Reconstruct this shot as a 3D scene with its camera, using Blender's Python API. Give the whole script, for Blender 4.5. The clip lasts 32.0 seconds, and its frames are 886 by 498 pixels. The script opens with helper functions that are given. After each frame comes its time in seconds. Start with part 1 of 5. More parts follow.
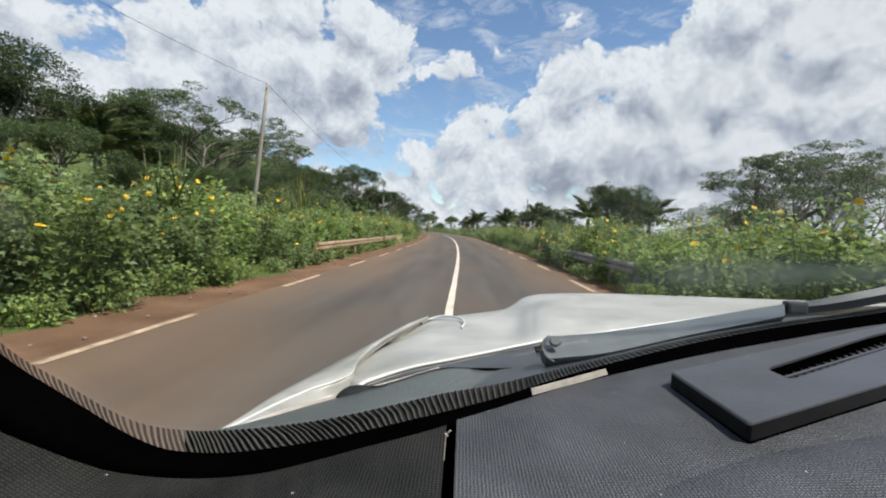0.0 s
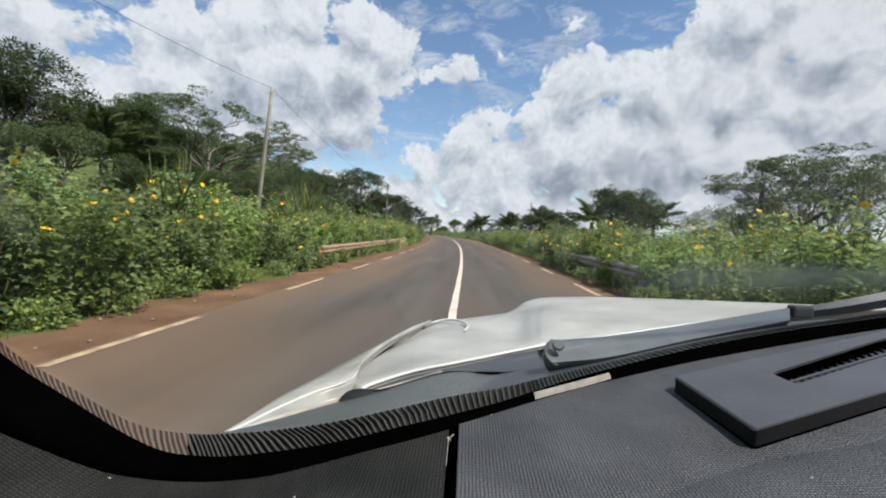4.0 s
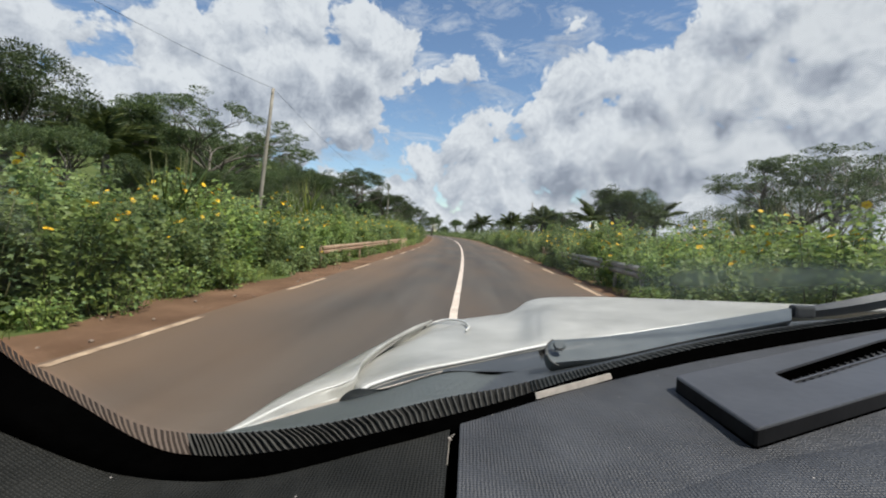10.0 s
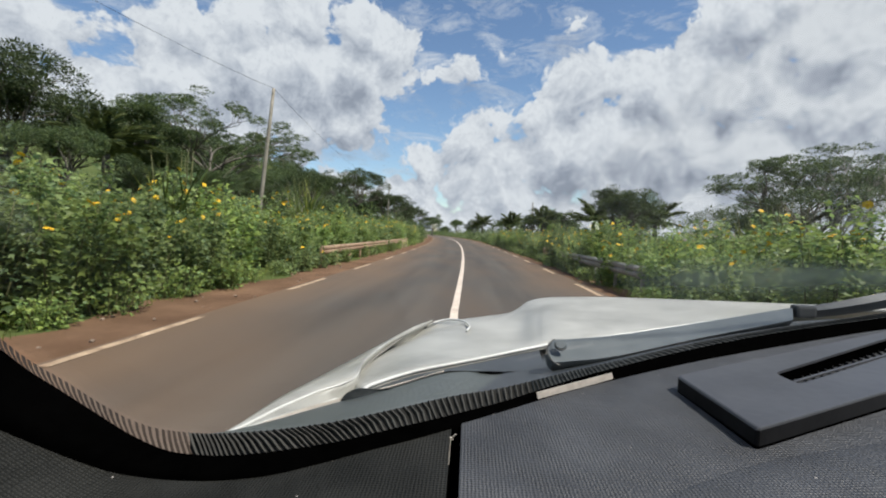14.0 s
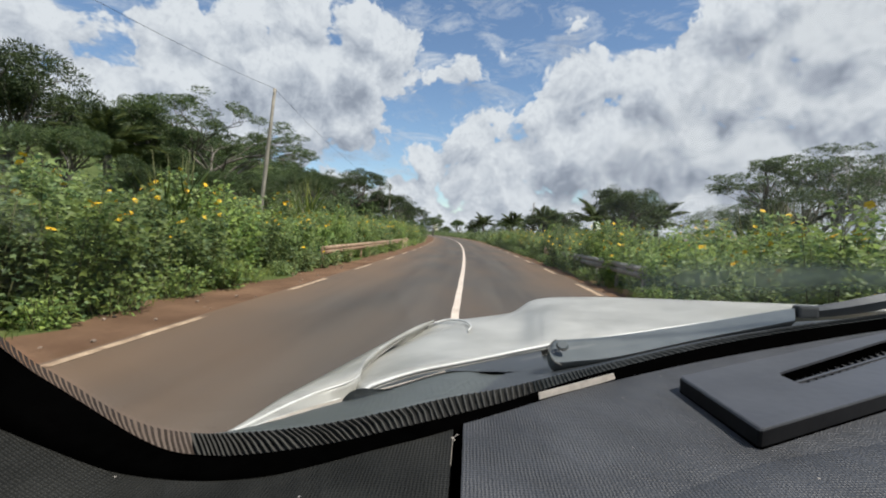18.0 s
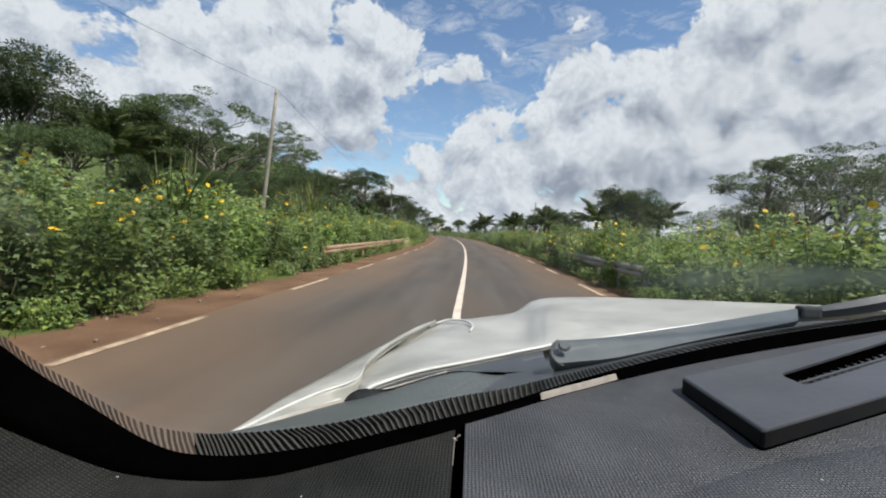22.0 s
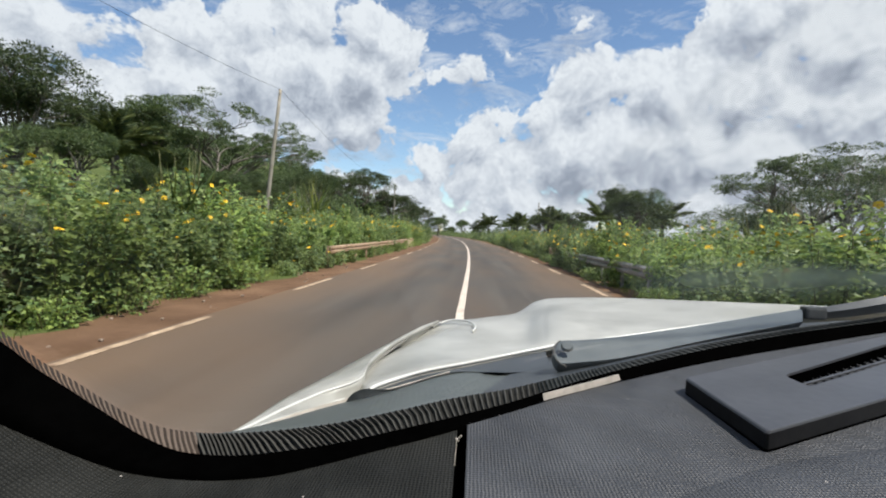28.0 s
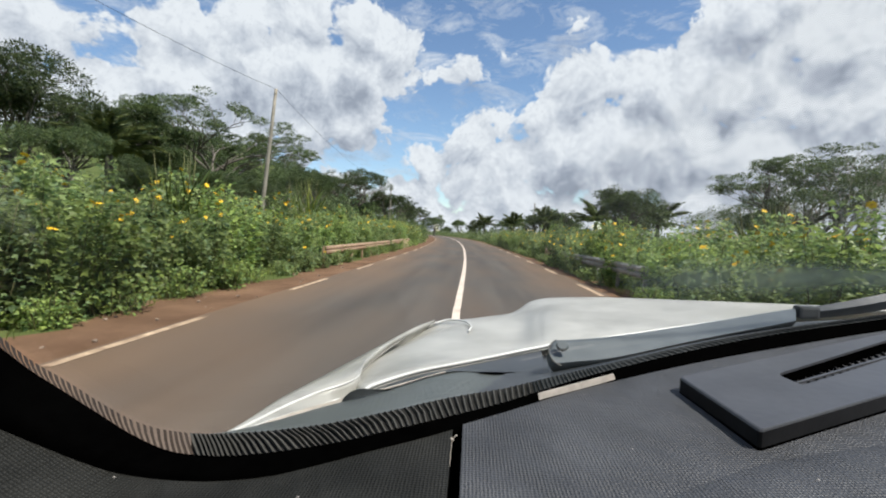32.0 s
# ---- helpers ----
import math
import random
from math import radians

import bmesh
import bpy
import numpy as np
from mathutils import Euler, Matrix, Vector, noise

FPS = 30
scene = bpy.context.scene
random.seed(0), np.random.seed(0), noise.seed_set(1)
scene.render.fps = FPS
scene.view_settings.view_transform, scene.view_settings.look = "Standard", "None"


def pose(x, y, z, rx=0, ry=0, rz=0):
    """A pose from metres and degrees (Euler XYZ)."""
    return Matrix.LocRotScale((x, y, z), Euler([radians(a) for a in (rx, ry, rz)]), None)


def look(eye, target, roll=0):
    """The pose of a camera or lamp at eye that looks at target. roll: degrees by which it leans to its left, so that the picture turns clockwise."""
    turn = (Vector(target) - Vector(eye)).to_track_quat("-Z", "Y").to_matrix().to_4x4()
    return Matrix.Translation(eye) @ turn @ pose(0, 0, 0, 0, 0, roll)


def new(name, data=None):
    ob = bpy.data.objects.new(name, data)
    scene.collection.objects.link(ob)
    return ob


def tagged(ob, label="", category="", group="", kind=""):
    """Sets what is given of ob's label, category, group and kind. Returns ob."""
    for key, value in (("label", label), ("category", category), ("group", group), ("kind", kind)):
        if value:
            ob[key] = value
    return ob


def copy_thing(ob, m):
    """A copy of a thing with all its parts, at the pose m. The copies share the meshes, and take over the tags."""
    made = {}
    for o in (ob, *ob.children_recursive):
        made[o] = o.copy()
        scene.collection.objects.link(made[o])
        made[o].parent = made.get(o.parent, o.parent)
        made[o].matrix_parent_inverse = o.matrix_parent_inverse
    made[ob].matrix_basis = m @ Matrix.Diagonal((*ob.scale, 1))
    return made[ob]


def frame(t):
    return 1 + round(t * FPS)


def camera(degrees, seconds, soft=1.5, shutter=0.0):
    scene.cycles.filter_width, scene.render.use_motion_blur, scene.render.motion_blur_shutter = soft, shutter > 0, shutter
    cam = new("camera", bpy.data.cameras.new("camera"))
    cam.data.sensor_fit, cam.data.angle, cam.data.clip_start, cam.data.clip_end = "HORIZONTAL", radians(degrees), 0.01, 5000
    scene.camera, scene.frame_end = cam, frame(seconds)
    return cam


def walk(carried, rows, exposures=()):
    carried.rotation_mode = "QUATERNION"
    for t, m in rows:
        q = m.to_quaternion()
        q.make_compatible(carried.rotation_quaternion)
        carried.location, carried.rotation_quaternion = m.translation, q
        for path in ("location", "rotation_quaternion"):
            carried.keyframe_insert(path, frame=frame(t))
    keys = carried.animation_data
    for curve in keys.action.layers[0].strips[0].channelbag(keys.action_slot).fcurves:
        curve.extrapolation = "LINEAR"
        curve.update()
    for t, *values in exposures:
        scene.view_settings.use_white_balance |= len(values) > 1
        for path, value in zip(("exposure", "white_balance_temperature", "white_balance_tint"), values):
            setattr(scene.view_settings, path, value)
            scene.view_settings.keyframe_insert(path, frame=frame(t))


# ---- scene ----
# A quiet two-lane road through flowering hedges, seen over the dashboard of a car on it.
EYE = 1.35
cam = camera(88.0, 32.0, 2.0)
# seconds, turn to the side and turn up or down, in degrees
TURNS = [
    (0.0, 2.57, -2.49), (0.5, 2.62, -2.52), (1.0, 2.76, -2.36), (1.5, 2.84, -2.27), (2.0, 2.91, -2.21), (2.5, 2.95, -2.14), (3.0, 2.99, -2.1),
    (3.5, 3.0, -2.1), (5.5, 3.08, -2.1), (6.0, 3.08, -2.1), (6.5, 3.09, -2.1), (7.0, 3.1, -2.1), (7.5, 3.11, -2.1), (8.0, 3.12, -2.11),
    (8.5, 3.13, -2.11), (9.0, 3.14, -2.11), (9.5, 3.14, -2.1), (10.0, 3.14, -2.09), (10.5, 3.14, -2.09), (11.0, 3.14, -2.09), (11.5, 3.14, -2.09),
    (12.0, 3.14, -2.09), (12.5, 3.15, -2.09), (13.0, 3.17, -2.09), (13.5, 3.19, -2.09), (14.0, 3.2, -2.09), (14.5, 3.21, -2.09), (16.5, 3.27, -2.08),
    (17.0, 3.29, -2.09), (17.5, 3.3, -2.08), (18.0, 3.32, -2.08), (18.5, 3.35, -2.07), (19.0, 3.4, -2.08), (19.5, 3.43, -2.08), (20.0, 3.45, -2.08),
    (20.5, 3.46, -2.08), (21.0, 3.48, -2.09), (21.5, 3.51, -2.1), (22.0, 3.53, -2.1), (22.5, 3.58, -2.08), (23.0, 3.6, -2.08), (23.5, 3.62, -2.09),
    (24.0, 3.65, -2.09), (24.5, 3.68, -2.08), (25.0, 3.7, -2.08), (25.5, 3.71, -2.09), (27.5, 3.93, -2.08), (28.0, 3.93, -2.09), (28.5, 3.96, -2.11),
    (29.0, 3.98, -2.16), (29.5, 3.98, -2.16), (30.0, 3.96, -2.19), (30.5, 3.91, -2.15), (31.0, 3.87, -2.09), (31.5, 3.64, -2.12), (32.0, 3.45, -2.07),
]
walk(cam, [(t, pose(0.0012 * math.sin(t * 0.22), 0.00003 * t, EYE + 0.0004 * math.sin(t * 0.3), 90 + up, 0, turn) @ pose(0, 0, 0, 0, 0, 2.0)) for t, turn, up in TURNS],
     exposures=[(0.0, 0.46), (3.0, 0.44), (6.0, 0.36), (12.0, 0.31), (20.0, 0.32), (24.0, 0.44), (28.0, 0.48), (32.0, 0.5)])

# ---- world and sun ----
SUN_AZ, SUN_EL = radians(116), radians(57)      # clockwise from straight ahead
world = bpy.data.worlds.new("sky")
scene.world = world
world.use_nodes = True


def direction(px, py):
    """The way towards a place in the sky, by its turn to the right and its height in degrees."""
    a, e = radians(px), radians(py)
    return (math.sin(a) * math.cos(e), math.cos(a) * math.cos(e), math.sin(e))


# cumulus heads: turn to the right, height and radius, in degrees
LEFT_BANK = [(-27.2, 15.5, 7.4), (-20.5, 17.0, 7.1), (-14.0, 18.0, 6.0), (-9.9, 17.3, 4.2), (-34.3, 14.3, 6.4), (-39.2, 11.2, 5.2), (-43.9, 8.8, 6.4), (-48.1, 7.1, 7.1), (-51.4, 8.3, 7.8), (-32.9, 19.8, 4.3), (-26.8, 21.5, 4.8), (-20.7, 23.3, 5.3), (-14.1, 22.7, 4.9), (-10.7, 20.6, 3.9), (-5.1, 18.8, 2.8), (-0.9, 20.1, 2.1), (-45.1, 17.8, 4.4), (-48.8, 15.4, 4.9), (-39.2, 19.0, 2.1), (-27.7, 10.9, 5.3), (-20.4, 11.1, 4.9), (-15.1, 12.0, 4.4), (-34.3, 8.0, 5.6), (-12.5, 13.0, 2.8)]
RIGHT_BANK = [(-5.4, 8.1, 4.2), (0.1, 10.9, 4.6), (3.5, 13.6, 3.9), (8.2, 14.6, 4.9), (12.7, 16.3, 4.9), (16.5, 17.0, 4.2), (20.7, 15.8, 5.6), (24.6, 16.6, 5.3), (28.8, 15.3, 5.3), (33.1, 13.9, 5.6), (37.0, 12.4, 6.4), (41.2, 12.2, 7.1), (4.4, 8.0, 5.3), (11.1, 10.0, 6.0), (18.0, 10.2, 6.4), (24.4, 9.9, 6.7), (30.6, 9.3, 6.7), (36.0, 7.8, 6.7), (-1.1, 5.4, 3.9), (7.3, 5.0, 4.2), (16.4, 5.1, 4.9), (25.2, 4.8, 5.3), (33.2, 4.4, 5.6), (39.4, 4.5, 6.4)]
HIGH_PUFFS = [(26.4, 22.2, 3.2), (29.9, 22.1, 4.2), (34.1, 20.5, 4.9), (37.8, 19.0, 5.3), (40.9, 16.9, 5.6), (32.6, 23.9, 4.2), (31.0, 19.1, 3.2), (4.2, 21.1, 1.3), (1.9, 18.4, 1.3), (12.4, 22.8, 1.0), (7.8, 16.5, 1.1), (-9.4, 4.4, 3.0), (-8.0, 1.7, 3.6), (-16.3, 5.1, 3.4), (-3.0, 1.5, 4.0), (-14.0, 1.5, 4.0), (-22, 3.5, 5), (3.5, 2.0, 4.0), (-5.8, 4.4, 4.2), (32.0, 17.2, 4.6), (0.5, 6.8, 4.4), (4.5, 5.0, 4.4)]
ROUND_ABOUT = [(60 + k * 17 + (k * 37) % 11, 8 + (k * 53) % 34, 8 + (k * 29) % 9) for k in range(15)] + [(k * 24, 46 + (k * 41) % 30, 9) for k in range(15)]
HORIZON_BANK = [(k * 6 - 54, 0.6 + (k * 7) % 3, 3.6 + (k * 5) % 3) for k in range(19)]
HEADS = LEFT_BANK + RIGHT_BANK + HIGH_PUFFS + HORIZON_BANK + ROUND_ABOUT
world_nodes, world_links = world.node_tree.nodes, world.node_tree.links
world_nodes.clear()


def calc(op, a, b=None, c=None, n=world_nodes, l=world_links):
    m = n.new("ShaderNodeMath")
    m.operation = op
    for i, v in enumerate((a, b, c)):
        if v is None:
            continue
        if isinstance(v, (int, float)):
            m.inputs[i].default_value = v
        else:
            l.new(v, m.inputs[i])
    return m.outputs[0]


def mapped(value, low, high, to_low=0.0, to_high=1.0, smooth=False):
    m = world_nodes.new("ShaderNodeMapRange")
    m.interpolation_type = "SMOOTHSTEP" if smooth else "LINEAR"
    for key, v in (("From Min", low), ("From Max", high), ("To Min", to_low), ("To Max", to_high)):
        m.inputs[key].default_value = v
    world_links.new(value, m.inputs["Value"])
    return m.outputs[0]


def moved(vector, by):
    m = world_nodes.new("ShaderNodeVectorMath")
    m.operation, m.inputs[1].default_value = "ADD", by
    world_links.new(vector, m.inputs[0])
    return m.outputs[0]


def fractal(vector, scale, detail, rough, stretch=None, distortion=0.0):
    t = world_nodes.new("ShaderNodeTexNoise")
    t.inputs["Scale"].default_value, t.inputs["Detail"].default_value = scale, detail
    t.inputs["Roughness"].default_value, t.inputs["Distortion"].default_value = rough, distortion
    if stretch:
        mp = world_nodes.new("ShaderNodeMapping")
        mp.inputs["Rotation"].default_value, mp.inputs["Scale"].default_value = (0.3, 0.5, 0.4), stretch
        world_links.new(vector, mp.inputs["Vector"])
        vector = mp.outputs[0]
    world_links.new(vector, t.inputs["Vector"])
    return t


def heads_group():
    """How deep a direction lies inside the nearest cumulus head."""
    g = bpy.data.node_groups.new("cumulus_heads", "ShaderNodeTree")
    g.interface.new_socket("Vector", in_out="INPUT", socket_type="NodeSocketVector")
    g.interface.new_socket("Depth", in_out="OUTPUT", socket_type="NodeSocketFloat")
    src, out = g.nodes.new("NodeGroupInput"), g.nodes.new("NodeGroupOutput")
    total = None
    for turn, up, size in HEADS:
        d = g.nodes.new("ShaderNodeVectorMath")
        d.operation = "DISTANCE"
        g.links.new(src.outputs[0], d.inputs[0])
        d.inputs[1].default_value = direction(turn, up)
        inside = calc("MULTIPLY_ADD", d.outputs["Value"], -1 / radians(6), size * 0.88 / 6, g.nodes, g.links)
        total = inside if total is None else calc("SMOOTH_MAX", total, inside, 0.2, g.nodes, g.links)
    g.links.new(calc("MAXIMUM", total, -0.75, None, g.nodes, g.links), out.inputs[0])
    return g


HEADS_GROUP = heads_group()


def cloud_depth(vector, fine):
    """The depth of cloud in a direction: the heads, roughened by billows."""
    heads = world_nodes.new("ShaderNodeGroup")
    heads.node_tree = HEADS_GROUP
    world_links.new(vector, heads.inputs[0])
    total = calc("MINIMUM", heads.outputs[0], 0.72)
    for scale, amount, detail in ((8.0, 1.2, 8 if fine else 3), (24.0, 0.55, 6 if fine else 1)):
        total = calc("MULTIPLY_ADD", calc("SUBTRACT", fractal(vector, scale, detail, 0.6).outputs["Fac"], 0.5), amount, total)
    v = world_nodes.new("ShaderNodeTexVoronoi")
    v.feature, v.normalize = "F1", True
    v.inputs["Scale"].default_value, v.inputs["Detail"].default_value, v.inputs["Roughness"].default_value = 17.0, 3 if fine else 1, 0.6
    world_links.new(vector, v.inputs["Vector"])
    return calc("MULTIPLY_ADD", calc("SUBTRACT", 0.28, v.outputs["Distance"]), 0.95, total)


sky = world_nodes.new("ShaderNodeTexSky")
sky.sky_type, sky.sun_disc = "NISHITA", False
sky.sun_elevation, sky.sun_rotation, sky.altitude, sky.air_density, sky.dust_density, sky.ozone_density = SUN_EL, SUN_AZ, 900, 1.15, 0.03, 3.2
coord = world_nodes.new("ShaderNodeTexCoord")
# a wandering shift of the direction, so that no head keeps a round rim
wander = world_nodes.new("ShaderNodeVectorMath")
wander.operation, wander.inputs[1].default_value, wander.inputs[2].default_value = "MULTIPLY_ADD", (0.11, 0.11, 0.11), (-0.055, -0.055, -0.055)
world_links.new(fractal(coord.outputs["Generated"], 5.0, 3, 0.55).outputs["Color"], wander.inputs[0])
way_in = world_nodes.new("ShaderNodeVectorMath")
way_in.operation = "ADD"
world_links.new(coord.outputs["Generated"], way_in.inputs[0])
world_links.new(wander.outputs[0], way_in.inputs[1])
way_in = way_in.outputs[0]
crisp, soft_here, soft_above = cloud_depth(way_in, True), cloud_depth(way_in, False), cloud_depth(moved(way_in, (0.012, 0.0, 0.042)), False)
cover = mapped(crisp, 0.03, 0.17, smooth=True)
# bright where the cloud thins out towards the light, grey below its own mass
lit = mapped(calc("SUBTRACT", soft_here, soft_above), -0.7, 0.32)
lit = calc("SUBTRACT", lit, mapped(soft_above, 0.35, 1.1, 0.0, 0.3))
lit = calc("MULTIPLY_ADD", calc("SUBTRACT", crisp, soft_here), 2.3, lit)
tone = world_nodes.new("ShaderNodeValToRGB")
ramp_ = tone.color_ramp.elements
ramp_[0].color, ramp_[1].color = (0.37, 0.42, 0.515, 1), (0.92, 0.965, 1.03, 1)
ramp_[1].position = 1.0
mid_tone = ramp_.new(0.45)
mid_tone.color = (0.6, 0.655, 0.755, 1)
world_links.new(lit, tone.inputs[0])
wisps = fractal(coord.outputs["Generated"], 3.4, 8, 0.68, (3.0, 3.0, 8.0), 0.5)
cover = calc("MAXIMUM", cover, mapped(wisps.outputs["Fac"], 0.49, 0.72, 0.0, 0.75))
clear, cloudy, both = world_nodes.new("ShaderNodeBackground"), world_nodes.new("ShaderNodeBackground"), world_nodes.new("ShaderNodeMixShader")
clear.inputs["Strength"].default_value, cloudy.inputs["Strength"].default_value = 0.105, 0.64
world_links.new(sky.outputs[0], clear.inputs["Color"])
world_links.new(tone.outputs[0], cloudy.inputs["Color"])
world_links.new(cover, both.inputs[0])
world_links.new(clear.outputs[0], both.inputs[1])
world_links.new(cloudy.outputs[0], both.inputs[2])
world_links.new(both.outputs[0], world_nodes.new("ShaderNodeOutputWorld").inputs["Surface"])

sun = new("sun", bpy.data.lights.new("sun", "SUN"))
sun.data.energy, sun.data.angle, sun.data.color = 4.6, radians(0.6), (1.0, 0.95, 0.87)
far_sun = Vector((math.sin(SUN_AZ) * math.cos(SUN_EL), math.cos(SUN_AZ) * math.cos(SUN_EL), math.sin(SUN_EL)))
sun.matrix_world = look(far_sun * 60, (0, 0, 0))


# ---- materials ----
def shader(name):
    m = bpy.data.materials.new(name)
    m.use_nodes = True
    return m, m.node_tree.nodes, m.node_tree.links, m.node_tree.nodes["Principled BSDF"]


def surface(name, dark, light, rough=0.7, scale=8.0, fine=120.0, bump=0.15, metal=0.0, depth=0.01, spec=0.5, object_random=0.0):
    """Two tones mixed by a coarse and a fine noise, with relief from both."""
    m, n, l, b = shader(name)
    c = n.new("ShaderNodeTexCoord")
    big, small = n.new("ShaderNodeTexNoise"), n.new("ShaderNodeTexNoise")
    for t, s, d in ((big, scale, 6), (small, fine, 3)):
        t.inputs["Scale"].default_value, t.inputs["Detail"].default_value = s, d
        l.new(c.outputs["Object"], t.inputs["Vector"])
    add = n.new("ShaderNodeMath")
    add.operation = "MULTIPLY_ADD"
    add.inputs[1].default_value = 0.45
    l.new(small.outputs["Fac"], add.inputs[0])
    l.new(big.outputs["Fac"], add.inputs[2])
    ramp = n.new("ShaderNodeValToRGB")
    ramp.color_ramp.elements[0].position, ramp.color_ramp.elements[1].position = 0.5, 0.95
    ramp.color_ramp.elements[0].color, ramp.color_ramp.elements[1].color = (*dark, 1), (*light, 1)
    l.new(add.outputs[0], ramp.inputs[0])
    last = ramp.outputs[0]
    if object_random:
        info, hsv = n.new("ShaderNodeObjectInfo"), n.new("ShaderNodeHueSaturation")
        mr = n.new("ShaderNodeMapRange")
        mr.inputs["To Min"].default_value, mr.inputs["To Max"].default_value = 1 - object_random, 1 + object_random
        l.new(info.outputs["Random"], mr.inputs[0])
        l.new(mr.outputs[0], hsv.inputs["Value"])
        l.new(last, hsv.inputs["Color"])
        last = hsv.outputs[0]
    l.new(last, b.inputs["Base Color"])
    b.inputs["Roughness"].default_value, b.inputs["Metallic"].default_value, b.inputs["Specular IOR Level"].default_value = rough, metal, spec
    if bump:
        bm_ = n.new("ShaderNodeBump")
        bm_.inputs["Strength"].default_value, bm_.inputs["Distance"].default_value = bump, depth
        l.new(add.outputs[0], bm_.inputs["Height"])
        l.new(bm_.outputs[0], b.inputs["Normal"])
    return m


def leaf_material(name, dark, light, yellow=0.1, shine=0.35, through_light=0.35):
    """A leaf: every leaf its own tone, with light coming through the blade."""
    m, n, l, b = shader(name)
    geo, info = n.new("ShaderNodeNewGeometry"), n.new("ShaderNodeObjectInfo")
    ramp = n.new("ShaderNodeValToRGB")
    e = ramp.color_ramp.elements
    e[0].color, e[1].color = (*dark, 1), (*light, 1)
    old = e.new(0.97)
    e[1].position = 0.86
    old.color = (light[0] * 1.5 + yellow, light[1] * 1.2 + yellow * 0.7, light[2] * 0.8, 1)
    l.new(geo.outputs["Random Per Island"], ramp.inputs[0])
    hsv, mr = n.new("ShaderNodeHueSaturation"), n.new("ShaderNodeMapRange")
    mr.inputs["To Min"].default_value, mr.inputs["To Max"].default_value = 0.66, 1.3
    l.new(info.outputs["Random"], mr.inputs[0])
    l.new(mr.outputs[0], hsv.inputs["Value"])
    l.new(ramp.outputs[0], hsv.inputs["Color"])
    l.new(hsv.outputs[0], b.inputs["Base Color"])
    b.inputs["Roughness"].default_value, b.inputs["Specular IOR Level"].default_value = 0.5, shine
    tr, mix = n.new("ShaderNodeBsdfTranslucent"), n.new("ShaderNodeMixShader")
    l.new(hsv.outputs[0], tr.inputs["Color"])
    mix.inputs[0].default_value = through_light
    l.new(b.outputs[0], mix.inputs[1])
    l.new(tr.outputs[0], mix.inputs[2])
    l.new(mix.outputs[0], n["Material Output"].inputs["Surface"])
    return m


def asphalt_material():
    """Worn grey-brown asphalt with red dust lying along the edges and between the wheel tracks."""
    m, n, l, b = shader("asphalt")
    c = n.new("ShaderNodeTexCoord")
    uv = n.new("ShaderNodeSeparateXYZ")
    l.new(c.outputs["UV"], uv.inputs[0])

    def tex(scale, stretch, detail=5):
        mp, t = n.new("ShaderNodeMapping"), n.new("ShaderNodeTexNoise")
        mp.inputs["Scale"].default_value = stretch
        t.inputs["Scale"].default_value, t.inputs["Detail"].default_value = scale, detail
        l.new(c.outputs["UV"], mp.inputs["Vector"])
        l.new(mp.outputs[0], t.inputs["Vector"])
        return t.outputs["Fac"]
    streak, patch, grain = tex(1.5, (1, 0.05, 1)), tex(0.5, (1, 0.35, 1)), tex(60, (1, 1, 1), 3)
    ramp = n.new("ShaderNodeValToRGB")
    ramp.color_ramp.elements[0].position, ramp.color_ramp.elements[1].position = 0.36, 0.66
    ramp.color_ramp.elements[0].color, ramp.color_ramp.elements[1].color = (0.058, 0.0525, 0.047, 1), (0.096, 0.085, 0.074, 1)
    l.new(streak, ramp.inputs[0])
    # dust: more of it towards the edges
    edge = n.new("ShaderNodeMath")
    edge.operation = "ABSOLUTE"
    l.new(uv.outputs["X"], edge.inputs[0])
    far = n.new("ShaderNodeMapRange")
    far.inputs["From Min"].default_value, far.inputs["From Max"].default_value, far.inputs["To Max"].default_value = 1.5, 3.9, 0.64
    l.new(edge.outputs[0], far.inputs[0])
    am = n.new("ShaderNodeMath")
    am.operation, am.use_clamp = "MULTIPLY_ADD", True
    l.new(patch, am.inputs[0])
    am.inputs[1].default_value = 1.35
    off = n.new("ShaderNodeMath")
    off.operation = "SUBTRACT"
    l.new(far.outputs[0], off.inputs[0])
    off.inputs[1].default_value = 0.52
    l.new(off.outputs[0], am.inputs[2])
    dust = n.new("ShaderNodeMix")
    dust.data_type = "RGBA"
    l.new(am.outputs[0], dust.inputs[0])
    l.new(ramp.outputs[0], dust.inputs[6])
    dust.inputs[7].default_value = (0.165, 0.105, 0.064, 1)
    fine = n.new("ShaderNodeMix")
    fine.data_type, fine.blend_type = "RGBA", "OVERLAY"
    fine.inputs[0].default_value = 0.35
    l.new(dust.outputs[2], fine.inputs[6])
    l.new(grain, fine.inputs[7])
    l.new(fine.outputs[2], b.inputs["Base Color"])
    b.inputs["Roughness"].default_value, b.inputs["Specular IOR Level"].default_value = 0.8, 0.3
    bp = n.new("ShaderNodeBump")
    bp.inputs["Strength"].default_value, bp.inputs["Distance"].default_value = 0.35, 0.006
    l.new(grain, bp.inputs["Height"])
    l.new(bp.outputs[0], b.inputs["Normal"])
    return m


